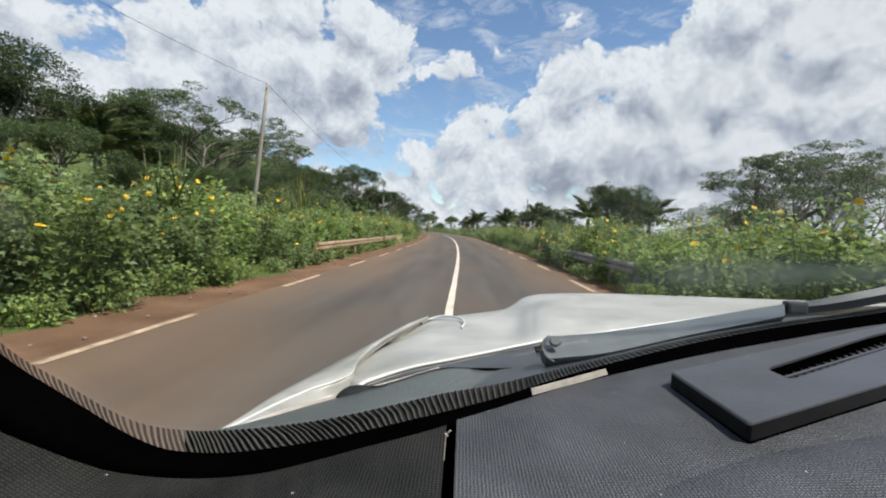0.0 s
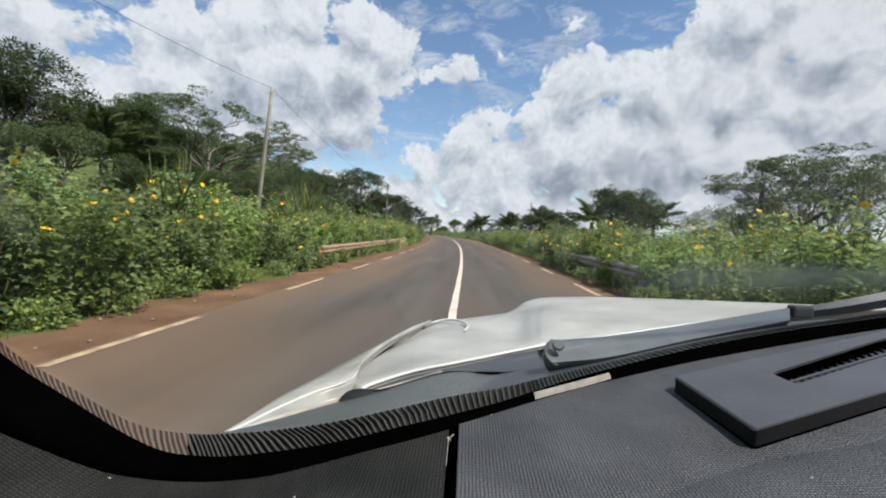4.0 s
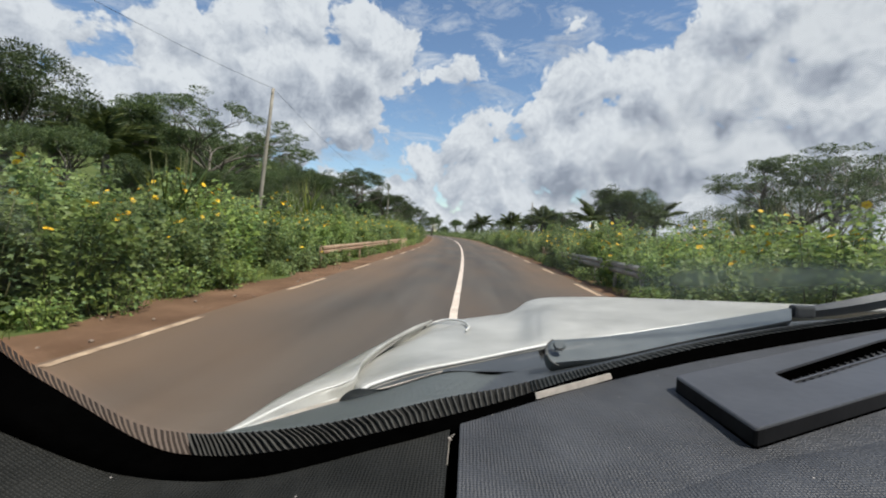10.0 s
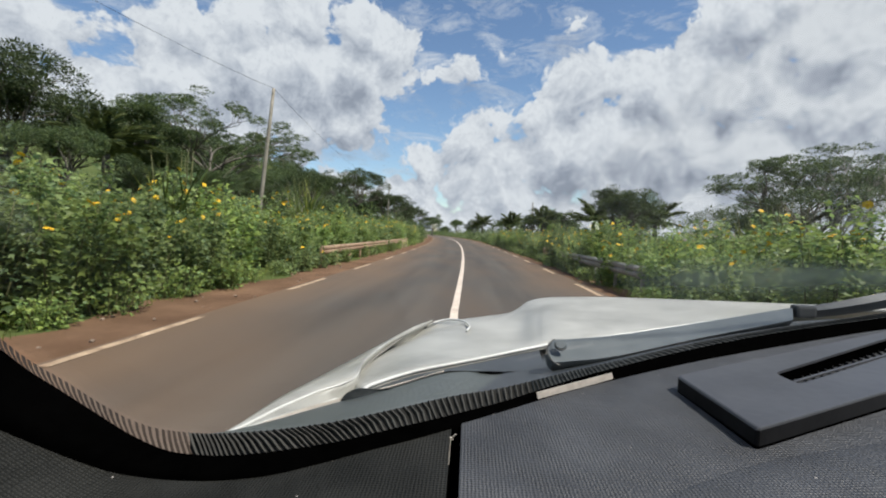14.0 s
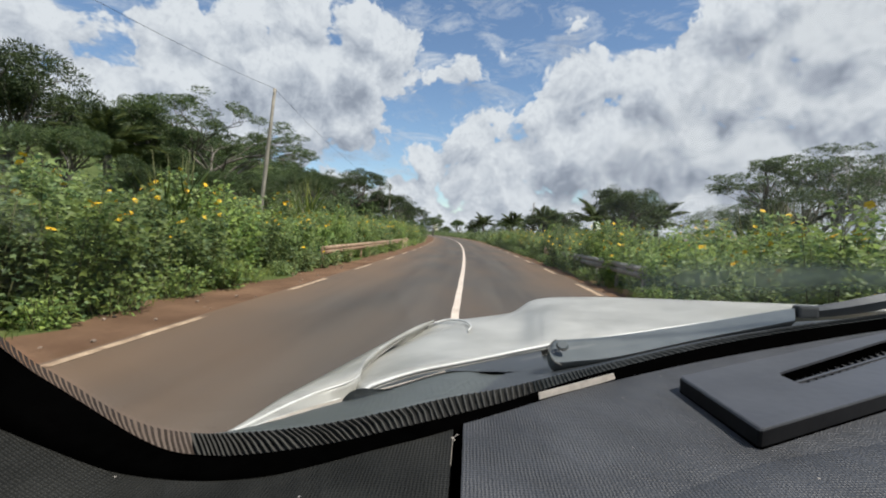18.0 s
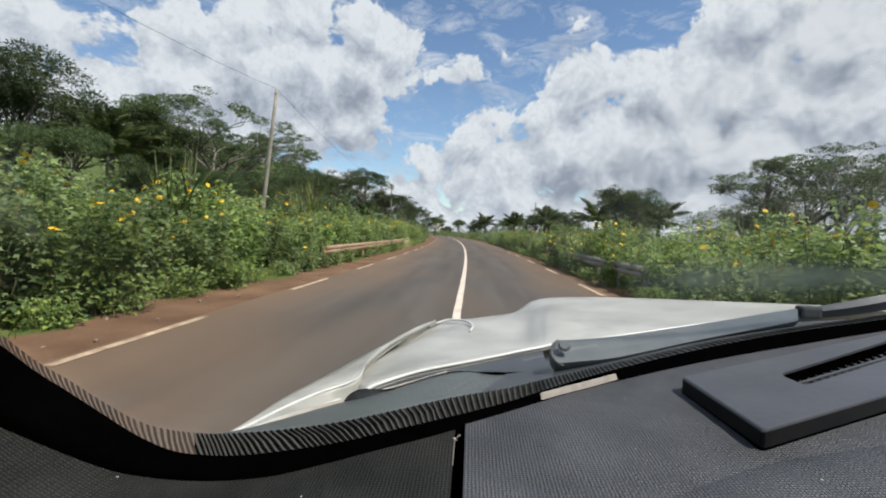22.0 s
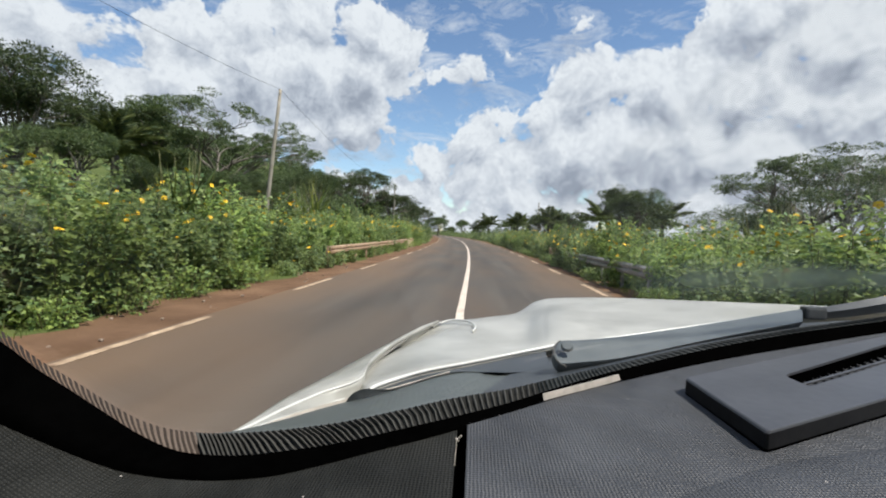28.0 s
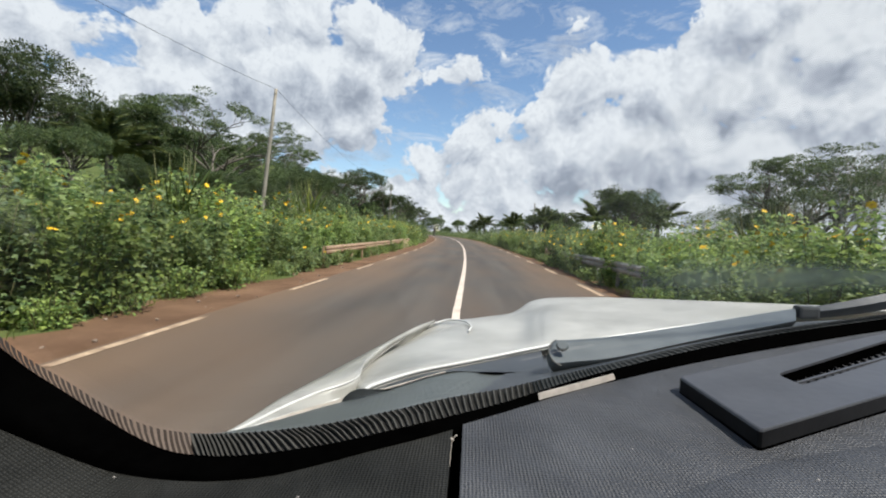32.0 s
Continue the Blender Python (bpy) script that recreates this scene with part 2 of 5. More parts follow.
def dash_material(name, low, high, size, spec=0.5):
    """Moulded soft plastic with a fine pimpled grain."""
    m, n, l, b = shader(name)
    c, v, t = n.new("ShaderNodeTexCoord"), n.new("ShaderNodeTexVoronoi"), n.new("ShaderNodeTexNoise")
    v.inputs["Scale"].default_value, v.inputs["Randomness"].default_value = size, 0.25
    t.inputs["Scale"].default_value, t.inputs["Detail"].default_value = 14, 8
    l.new(c.outputs["Object"], v.inputs["Vector"])
    l.new(c.outputs["Object"], t.inputs["Vector"])
    ramp = n.new("ShaderNodeValToRGB")
    ramp.color_ramp.elements[0].position, ramp.color_ramp.elements[1].position = 0.35, 0.7
    ramp.color_ramp.elements[0].color, ramp.color_ramp.elements[1].color = (*low, 1), (*high, 1)
    l.new(t.outputs["Fac"], ramp.inputs[0])
    spot, pick, keep, both_, mixed = n.new("ShaderNodeTexVoronoi"), n.new("ShaderNodeMath"), n.new("ShaderNodeMath"), n.new("ShaderNodeMath"), n.new("ShaderNodeMix")
    spot.inputs["Scale"].default_value = 75                  # crumbs of pale dust, in some places only
    l.new(c.outputs["Object"], spot.inputs["Vector"])
    pick.operation, pick.inputs[1].default_value = "LESS_THAN", 0.075
    l.new(spot.outputs["Distance"], pick.inputs[0])
    keep.operation, keep.inputs[1].default_value = "GREATER_THAN", 0.8
    part_ = n.new("ShaderNodeSeparateColor")
    l.new(spot.outputs["Color"], part_.inputs[0])
    l.new(part_.outputs[0], keep.inputs[0])
    both_.operation = "MULTIPLY"
    l.new(pick.outputs[0], both_.inputs[0])
    l.new(keep.outputs[0], both_.inputs[1])
    mixed.data_type = "RGBA"
    l.new(both_.outputs[0], mixed.inputs[0])
    l.new(ramp.outputs[0], mixed.inputs[6])
    mixed.inputs[7].default_value = (0.3, 0.28, 0.26, 1)
    l.new(mixed.outputs[2], b.inputs["Base Color"])
    b.inputs["Roughness"].default_value, b.inputs["Specular IOR Level"].default_value = 0.55, spec
    bp = n.new("ShaderNodeBump")
    bp.inputs["Strength"].default_value, bp.inputs["Distance"].default_value = 1.0, 0.002
    l.new(v.outputs["Distance"], bp.inputs["Height"])
    l.new(bp.outputs[0], b.inputs["Normal"])
    return m


def glass_material():
    m, n, l, b = shader("windscreen_glass")
    clear_, shiny, mix, lw, mul = (n.new("ShaderNodeBsdfTransparent"), n.new("ShaderNodeBsdfGlossy"), n.new("ShaderNodeMixShader"),
                                   n.new("ShaderNodeFresnel"), n.new("ShaderNodeMath"))
    clear_.inputs["Color"].default_value = (0.97, 0.985, 0.975, 1)
    shiny.inputs["Roughness"].default_value = 0.06
    lw.inputs["IOR"].default_value = 1.25
    mul.operation, mul.inputs[1].default_value = "MULTIPLY", 0.1
    l.new(lw.outputs[0], mul.inputs[0])
    l.new(mul.outputs[0], mix.inputs[0])
    l.new(clear_.outputs[0], mix.inputs[1])
    l.new(shiny.outputs[0], mix.inputs[2])
    l.new(mix.outputs[0], n["Material Output"].inputs["Surface"])
    return m


def film_material():
    """A thin painted haze for the dash reflected in glass, clear at its rim."""
    m, n, l, b = shader("dust_film")
    c, t, clear_, dusty, mix = n.new("ShaderNodeTexCoord"), n.new("ShaderNodeTexNoise"), n.new("ShaderNodeBsdfTransparent"), n.new("ShaderNodeBsdfDiffuse"), n.new("ShaderNodeMixShader")
    # dusty holds the pale colour of the reflected haze
    dusty.inputs["Color"].default_value = (0.66, 0.73, 0.72, 1)
    t.inputs["Scale"].default_value, t.inputs["Detail"].default_value = 14, 6
    l.new(c.outputs["Object"], t.inputs["Vector"])
    uv = n.new("ShaderNodeSeparateXYZ")
    l.new(c.outputs["UV"], uv.inputs[0])
    amount = None
    for socket, wide in (("X", 0.25), ("Y", 0.5)):
        fold, ease = n.new("ShaderNodeMath"), n.new("ShaderNodeMapRange")
        fold.operation, fold.inputs[1].default_value = "PINGPONG", 0.5
        ease.interpolation_type = "SMOOTHSTEP"
        ease.inputs["From Max"].default_value = wide
        l.new(uv.outputs[socket], fold.inputs[0])
        l.new(fold.outputs[0], ease.inputs[0])
        if amount is None:
            amount = ease.outputs[0]
        else:
            p = n.new("ShaderNodeMath")
            p.operation = "MULTIPLY"
            l.new(amount, p.inputs[0])
            l.new(ease.outputs[0], p.inputs[1])
            amount = p.outputs[0]
    q, r_ = n.new("ShaderNodeMath"), n.new("ShaderNodeMath")
    q.operation = r_.operation = "MULTIPLY"
    l.new(amount, q.inputs[0])
    l.new(t.outputs["Fac"], q.inputs[1])
    l.new(q.outputs[0], r_.inputs[0])
    r_.inputs[1].default_value = 0.8
    l.new(r_.outputs[0], mix.inputs[0])
    l.new(clear_.outputs[0], mix.inputs[1])
    l.new(dusty.outputs[0], mix.inputs[2])
    l.new(mix.outputs[0], n["Material Output"].inputs["Surface"])
    return m


FILM = film_material()
ASPHALT = asphalt_material()
LINE = surface("worn_white_paint", (0.52, 0.42, 0.34), (0.76, 0.66, 0.56), 0.7, 3, 90, 0.1)
YELLOW_LINE = surface("worn_cream_paint", (0.24, 0.16, 0.1), (0.66, 0.49, 0.33), 0.75, 4.5, 60, 0.1)
LATERITE = surface("red_laterite", (0.105, 0.06, 0.036), (0.2, 0.12, 0.074), 0.95, 0.9, 22, 0.6, depth=0.05, spec=0.1)
MEADOW = surface("weedy_ground", (0.05, 0.075, 0.02), (0.11, 0.13, 0.045), 0.95, 0.35, 9, 0.6, depth=0.08, spec=0.1)
BARK = surface("grey_brown_bark", (0.06, 0.05, 0.042), (0.2, 0.18, 0.155), 0.9, 5, 40, 0.6, depth=0.03, spec=0.2)
PALE_BARK = surface("pale_bark", (0.2, 0.18, 0.155), (0.38, 0.35, 0.31), 0.85, 4, 30, 0.4, depth=0.02, spec=0.2)
STEM = surface("green_stem", (0.06, 0.075, 0.03), (0.16, 0.15, 0.07), 0.8, 9, 60, 0.2, spec=0.2)
STONE = surface("dusty_stone", (0.2, 0.14, 0.1), (0.36, 0.28, 0.22), 0.9, 12, 80, 0.4, spec=0.2, object_random=0.2)
RUST = surface("dusty_rusting_steel", (0.22, 0.13, 0.075), (0.46, 0.33, 0.22), 0.7, 3, 50, 0.3, metal=0.1)
PALE_STEEL = surface("pale_dusty_steel", (0.2, 0.19, 0.17), (0.38, 0.36, 0.33), 0.6, 5, 50, 0.3, metal=0.15)
STEEL = surface("dulled_steel", (0.1, 0.095, 0.09), (0.24, 0.23, 0.22), 0.6, 6, 50, 0.3, metal=0.35)
CONCRETE = surface("weathered_concrete", (0.26, 0.24, 0.2), (0.42, 0.39, 0.34), 0.9, 3, 50, 0.3)
OCHRE_CONCRETE = surface("ochre_stained_concrete", (0.26, 0.18, 0.1), (0.46, 0.36, 0.23), 0.9, 2.5, 40, 0.3)
POLE_WOOD = surface("weathered_timber", (0.17, 0.15, 0.12), (0.34, 0.31, 0.26), 0.85, 2, 40, 0.4)
WIRE = surface("dark_cable", (0.02, 0.02, 0.02), (0.05, 0.05, 0.05), 0.6, 9, 90, 0)
CLAY_WALL = surface("earth_rendered_wall", (0.3, 0.17, 0.1), (0.48, 0.32, 0.21), 0.9, 2, 30, 0.3)
TIN = surface("rusting_tin_roof", (0.26, 0.2, 0.17), (0.5, 0.45, 0.42), 0.5, 1.2, 30, 0.2, metal=0.5)
DARK = surface("dark_opening", (0.02, 0.018, 0.015), (0.04, 0.035, 0.03), 0.8, 3, 30, 0)
SHRUB_LEAF = leaf_material("shrub_leaves", (0.1, 0.168, 0.082), (0.215, 0.33, 0.165), 0.006, 0.6, 0.5)
LIME_LEAF = leaf_material("young_leaves", (0.105, 0.18, 0.068), (0.21, 0.335, 0.13), 0.008, 0.55, 0.5)
TREE_LEAF = leaf_material("tree_leaves", (0.028, 0.056, 0.031), (0.08, 0.135, 0.07), 0.015, 0.45, 0.3)
FINE_LEAF = leaf_material("feathery_leaves", (0.028, 0.055, 0.03), (0.078, 0.13, 0.068), 0.015, 0.4, 0.3)
PALM_LEAF = leaf_material("palm_leaves", (0.04, 0.07, 0.035), (0.11, 0.165, 0.08), 0.02, 0.5, 0.3)
GRASS = leaf_material("grass_blades", (0.045, 0.085, 0.025), (0.12, 0.18, 0.06), 0.05, 0.3, 0.3)
BANANA_LEAF = leaf_material("banana_leaves", (0.09, 0.16, 0.06), (0.17, 0.26, 0.1), 0.02, 0.5, 0.4)
PETAL = surface("yellow_petals", (0.72, 0.42, 0.01), (0.86, 0.6, 0.02), 0.6, 30, 200, 0.1)
FLOWER_EYE = surface("orange_flower_centre", (0.45, 0.2, 0.01), (0.65, 0.36, 0.02), 0.8, 40, 300, 0.3)
CAR_PAINT = surface("dusty_white_car_paint", (0.27, 0.264, 0.238), (0.46, 0.452, 0.415), 0.32, 6.5, 40, 0.04, depth=0.002, spec=0.5)
# lighter than the car paint: highlights on its edges
EDGE_HIGHLIGHT = surface("painted_edge_highlight", (0.55, 0.545, 0.52), (0.7, 0.695, 0.67), 0.3, 8, 60, 0.02)
SHUT = surface("shadowed_shut_line", (0.17, 0.165, 0.15), (0.26, 0.25, 0.23), 0.6, 20, 90, 0)
COWL = surface("cowl_reflection_tint", (0.06, 0.069, 0.067), (0.105, 0.117, 0.113), 0.5, 6, 80, 0.1)
SLATE = surface("dark_slate_plastic", (0.028, 0.033, 0.038), (0.055, 0.062, 0.07), 0.5, 7, 80, 0.1)
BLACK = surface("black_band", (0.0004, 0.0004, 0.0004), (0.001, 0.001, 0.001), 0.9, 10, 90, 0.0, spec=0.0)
TICK = surface("printed_ticks", (0.026, 0.02, 0.017), (0.055, 0.043, 0.036), 0.7, 14, 120, 0.0, spec=0.1)
DOT_RIBS = surface("reflected_dot_ribs", (0.032, 0.0315, 0.029), (0.072, 0.071, 0.066), 0.7, 14, 120, 0.2, spec=0.25)
LIP = surface("slate_rubber", (0.012, 0.015, 0.016), (0.026, 0.03, 0.032), 0.7, 14, 120, 0.1, spec=0.2)
RIB_GAP = surface("rib_gap_shade", (0.013, 0.013, 0.0125), (0.023, 0.023, 0.022), 0.8, 14, 120, 0.0, spec=0.1)
DASH = dash_material("dashboard_soft_plastic", (0.029, 0.0312, 0.0355), (0.054, 0.0575, 0.0645), 330)
# dash plastic darkened for the shade on the left
SHADED_DASH = dash_material("shaded_dash_plastic", (0.0125, 0.013, 0.012), (0.025, 0.0255, 0.0235), 330, 0.1)
VENT = surface("smooth_dark_plastic", (0.036, 0.0372, 0.042), (0.062, 0.0645, 0.071), 0.36, 7, 90, 0.05, spec=0.5)
# vent plastic with the shade of its sides and slats in the colour
VENT_SHADE = surface("shaded_vent_plastic", (0.004, 0.004, 0.0045), (0.011, 0.011, 0.012), 0.5, 12, 90, 0.05, spec=0.14)
ARM_PAINT = surface("grey_wiper_metal", (0.068, 0.08, 0.086), (0.12, 0.134, 0.14), 0.42, 5, 60, 0.06, spec=0.6)
WIPER_BLACK = surface("faded_black_rubber", (0.03, 0.032, 0.034), (0.075, 0.08, 0.085), 0.5, 9, 60, 0.1)
PAPER = surface("pale_paper_strip", (0.34, 0.31, 0.27), (0.52, 0.47, 0.42), 0.8, 60, 220, 0.05)
LINING = surface("grey_cabin_lining", (0.2, 0.2, 0.19), (0.3, 0.3, 0.285), 0.9, 6, 120, 0.2)
GLASS = glass_material()


# ---- mesh helpers ----
def mesh_object(name, verts, faces, material, smooth=False):
    me = bpy.data.meshes.new(name)
    me.from_pydata([tuple(v) for v in verts], [], [tuple(f) for f in faces])
    if smooth:
        me.polygons.foreach_set("use_smooth", [True] * len(me.polygons))
    me.materials.append(material)
    me.update()
    return new(name, me)


def part(name, bm, material, parent, label="", smooth=False):
    """Links a bmesh (in its parent's own space) as one mesh under a thing or part."""
    me = bpy.data.meshes.new(name)
    bmesh.ops.recalc_face_normals(bm, faces=bm.faces)
    bm.to_mesh(me)
    bm.free()
    if smooth:
        me.polygons.foreach_set("use_smooth", [True] * len(me.polygons))
    me.materials.append(material)
    ob = new(name, me)
    ob.parent = parent
    if label:
        ob["label"] = label
    return ob


def thing(name, at, label, category, group="", kind=""):
    ob = new(name)
    ob.location = at
    ob.empty_display_size = 0.2
    return tagged(ob, label, category, group, kind)


def spline(points, count):
    """A smooth line of count points through the given ones."""
    p = [Vector(q) for q in points]
    p = [p[0] * 2 - p[1]] + p + [p[-1] * 2 - p[-2]]
    out, spans = [], len(p) - 3
    for i in range(count):
        s = i / (count - 1) * spans
        k = min(int(s), spans - 1)
        u = s - k
        a, b, c, d = p[k:k + 4]
        out.append(0.5 * (2 * b + (c - a) * u + (2 * a - 5 * b + 4 * c - d) * u * u + (3 * b - a - 3 * c + d) * u ** 3))
    return out


def loft(rows, thick=0.0, closed=False):
    """A skin over rows of equally many points; thick gives it a second side below."""
    bm = bmesh.new()
    grid = [[bm.verts.new(v) for v in row] for row in rows]
    for a, b in zip(grid, grid[1:]):
        m = len(a)
        for i in range(m if closed else m - 1):
            j = (i + 1) % m
            bm.faces.new((a[i], a[j], b[j], b[i]))
    if thick:
        bmesh.ops.recalc_face_normals(bm, faces=bm.faces)
        bmesh.ops.solidify(bm, geom=bm.faces[:], thickness=thick)
    return bm


def box(bm, size, m=None, bevel=0.0):
    made = bmesh.ops.create_cube(bm, size=1.0, matrix=(m or Matrix()) @ Matrix.Diagonal((*size, 1)))["verts"]
    if bevel:
        edges = list({e for v in made for e in v.link_edges})
        bmesh.ops.bevel(bm, geom=edges, offset=bevel, segments=2, affect="EDGES", profile=0.6)
    return bm


class Tubes:
    """Collects tapered tubes into one mesh."""

    def __init__(self):
        self.v, self.f = [], []

    def add(self, line, radii, sides=6):
        start = len(self.v)
        for i, (p, r) in enumerate(zip(line, radii)):
            way = (line[min(i + 1, len(line) - 1)] - line[max(i - 1, 0)])
            way = way.normalized() if way.length > 1e-6 else Vector((0, 0, 1))
            side = way.cross(Vector((0.31, 0.95, 0.12))).normalized()
            other = way.cross(side)
            for k in range(sides):
                a = 2 * math.pi * k / sides
                self.v.append(p + (side * math.cos(a) + other * math.sin(a)) * r)
            if i:
                s = start + (i - 1) * sides
                for k in range(sides):
                    j = (k + 1) % sides
                    self.f.append((s + k, s + j, s + sides + j, s + sides + k))
        self.f.append(tuple(start + (len(line) - 1) * sides + k for k in range(sides)))

    def object(self, name, material, parent=None):
        ob = mesh_object(name, self.v, self.f, material, True)
        ob.parent = parent
        return ob


LOBED = (np.array([(0, 0, 0), (-.2, .2, .05), (-.42, .6, .1), (-.16, .55, .03), (0, 1, -.08), (.16, .55, .03), (.42, .6, .1), (.2, .2, .05)]),
         [(0, 4, 3, 2, 1), (0, 7, 6, 5, 4)])
OVAL = (np.array([(0, 0, 0), (-.25, .45, .08), (0, 1, -.06), (.25, .45, .08)]), [(0, 2, 1), (0, 3, 2)])
SPRAY = (np.array([(0, 0, 0), (-.34, .3, .06), (-.1, .42, 0), (-.3, .8, .05), (0, 1, -.1), (.3, .72, .05), (.1, .4, 0), (.36, .22, .06)]),
         [(0, 2, 1), (0, 4, 3, 2), (0, 6, 5, 4), (0, 7, 6)])


def leaves(name, places, ways, sizes, form, material, parent=None, seed=1):
    """Many leaves in one mesh: each at its place, growing along its way."""
    rng = np.random.default_rng(seed)
    shape, faces = form
    p, w, s = np.asarray(places, float), np.asarray(ways, float), np.asarray(sizes, float)
    w /= np.linalg.norm(w, axis=1, keepdims=True) + 1e-9
    up = np.tile((0.0, 0.0, 1.0), (len(p), 1)) + rng.normal(0, 0.55, p.shape)
    side = np.cross(w, up)
    side /= np.linalg.norm(side, axis=1, keepdims=True) + 1e-9
    top = np.cross(side, w)
    v = p[:, None] + s[:, None, None] * (shape[None, :, :1] * side[:, None] + shape[None, :, 1:2] * w[:, None] + shape[None, :, 2:] * top[:, None])
    k = len(shape)
    verts = v.reshape(-1, 3)
    loops = np.concatenate([np.array(f) for f in faces])
    sizes_ = np.array([len(f) for f in faces])
    all_loops = (np.arange(len(p))[:, None] * k + loops[None]).ravel()
    totals = np.tile(sizes_, len(p))
    me = bpy.data.meshes.new(name)
    me.vertices.add(len(verts))
    me.vertices.foreach_set("co", verts.ravel())
    me.loops.add(len(all_loops))
    me.loops.foreach_set("vertex_index", all_loops)
    me.polygons.add(len(totals))
    me.polygons.foreach_set("loop_start", np.concatenate(([0], np.cumsum(totals)[:-1])))
    me.update(calc_edges=True)
    me.validate()
    me.materials.append(material)
    ob = new(name, me)
    ob.parent = parent
    return ob


# ---- ground and road ----
def road_x(y):
    """The middle line of the road: nearly straight, then bending away to the left."""
    d = max(0.0, y - 14.0)
    return -0.2 - 0.00052 * d * d - 0.002 * d if d < 230 else -0.2 - 27.508 - 0.46 - (d - 230) * 0.241


def height(x, y):
    """The lie of the land: level at the road, a bank and hill on one side, a gentle fall on the other."""
    s = x - road_x(y)
    h = 0.0
    if s < -5.2:
        d = -5.2 - s
        h += 0.9 * (1 - math.exp(-d / 4)) + 0.075 * max(0, d - 6) + 7.0 * (1 - math.exp(-(max(0, d - 60) / 160) ** 2))
    elif s > 4.2:
        d = s - 4.2
        h -= 0.5 * (1 - math.exp(-d / 4)) + 5 * (1 - math.exp(-(d / 140) ** 2))
    h += 40.0 * math.exp(-((x + 175) / 115) ** 2 - ((y - 330) / 170) ** 2) * min(1.0, max(0.0, -s - 12) / 50)
    off = max(0.0, abs(s) - 5.0)
    h += min(1, off / 10) * 0.5 * noise.noise((x * 0.05, y * 0.05, 0.3)) + min(1, off / 80) * 5 * noise.noise((x * 0.006, y * 0.006, 2.0))
    return h - 0.06


def spread(limit, first, grow):
    out, step = [0.0], first
    while out[-1] < limit:
        out.append(out[-1] + step)
        step *= grow
    return out


xs = spread(2600, 0.9, 1.09)
xs = [-v for v in reversed(xs[1:])] + xs
ys = [-v for v in reversed(spread(500, 1.5, 1.2)[1:])] + spread(3800, 1.5, 1.05)
ground_v = [(x + road_x(y), y, height(x + road_x(y), y)) for y in ys for x in xs]
w = len(xs)
ground_f = [(j * w + i, j * w + i + 1, (j + 1) * w + i + 1, (j + 1) * w + i) for j in range(len(ys) - 1) for i in range(w - 1)]
tagged(mesh_object("ground", ground_v, ground_f, MEADOW, True), "weedy green ground rising to a hill", "ground", kind="structure")


def strip(name, left, right, z, material, start=-60, end=420, ragged=0.0, seed=0):
    """A band along the road between two offsets from its middle line, with across and along in its UVs."""
    rng = random.Random(seed)
    v, f, uv, y, cross = [], [], [], start, 7
    rows = 0
    while y < end:
        c = road_x(y)
        a, b = left - rng.uniform(0, ragged), right + rng.uniform(0, ragged)
        for i in range(cross):
            s = a + (b - a) * i / (cross - 1)
            v.append((c + s, y, z + (0.03 * noise.noise((s * 1.3, y * 0.6, 1)) if ragged else 0)))
            uv.append((s, y))
        rows += 1
        y += 0.6 if y < 40 else 2.5
    for j in range(rows - 1):
        for i in range(cross - 1):
            k = j * cross + i
            f.append((k, k + 1, k + cross + 1, k + cross))
    ob = mesh_object(name, v, f, material, True)
    layer = ob.data.uv_layers.new(name="along")
    for loop in ob.data.loops:
        layer.data[loop.index].uv = uv[loop.vertex_index]
    return ob


road = tagged(strip("road", -3.75, 3.5, 0.0, ASPHALT), "worn grey-brown asphalt two-lane road, dusted red", "road", kind="structure")
tagged(strip("shoulder", -6.1, -3.6, -0.028, LATERITE, ragged=0.25, seed=3), "bare red laterite shoulder beside the asphalt", "shoulder", kind="structure")
tagged(strip("shoulder", 3.35, 4.3, -0.028, LATERITE, ragged=0.25, seed=4), "narrow red laterite shoulder below the hedge", "shoulder", kind="structure")


def marking(name, offset, wide, start, end, material, label):
    steps = max(2, int((end - start) / 0.8))
    rng = random.Random(int(start * 10))
    v = []
    for i in range(steps + 1):
        y = start + (end - start) * i / steps
        j = rng.uniform(-0.006, 0.006)
        v += [(road_x(y) + offset - wide / 2 + j, y, 0.006), (road_x(y) + offset + wide / 2 + j, y, 0.006)]
    f = [(2 * i, 2 * i + 1, 2 * i + 3, 2 * i + 2) for i in range(steps)]
    ob = mesh_object(name, v, f, material)
    ob.parent = road
    ob["label"] = label
    return ob


marking("centre_line", 0.0, 0.13, -40, 300, LINE, "continuous white centre line")
for k in range(-2, 40):
    y = 3.9 + k * 5.7
    marking("edge_dash", -3.62, 0.11, y, y + 2.5, YELLOW_LINE, "worn cream edge dash")
    marking("edge_dash", 3.3, 0.12, y + 1.2, y + 3.7, YELLOW_LINE, "worn cream edge dash")


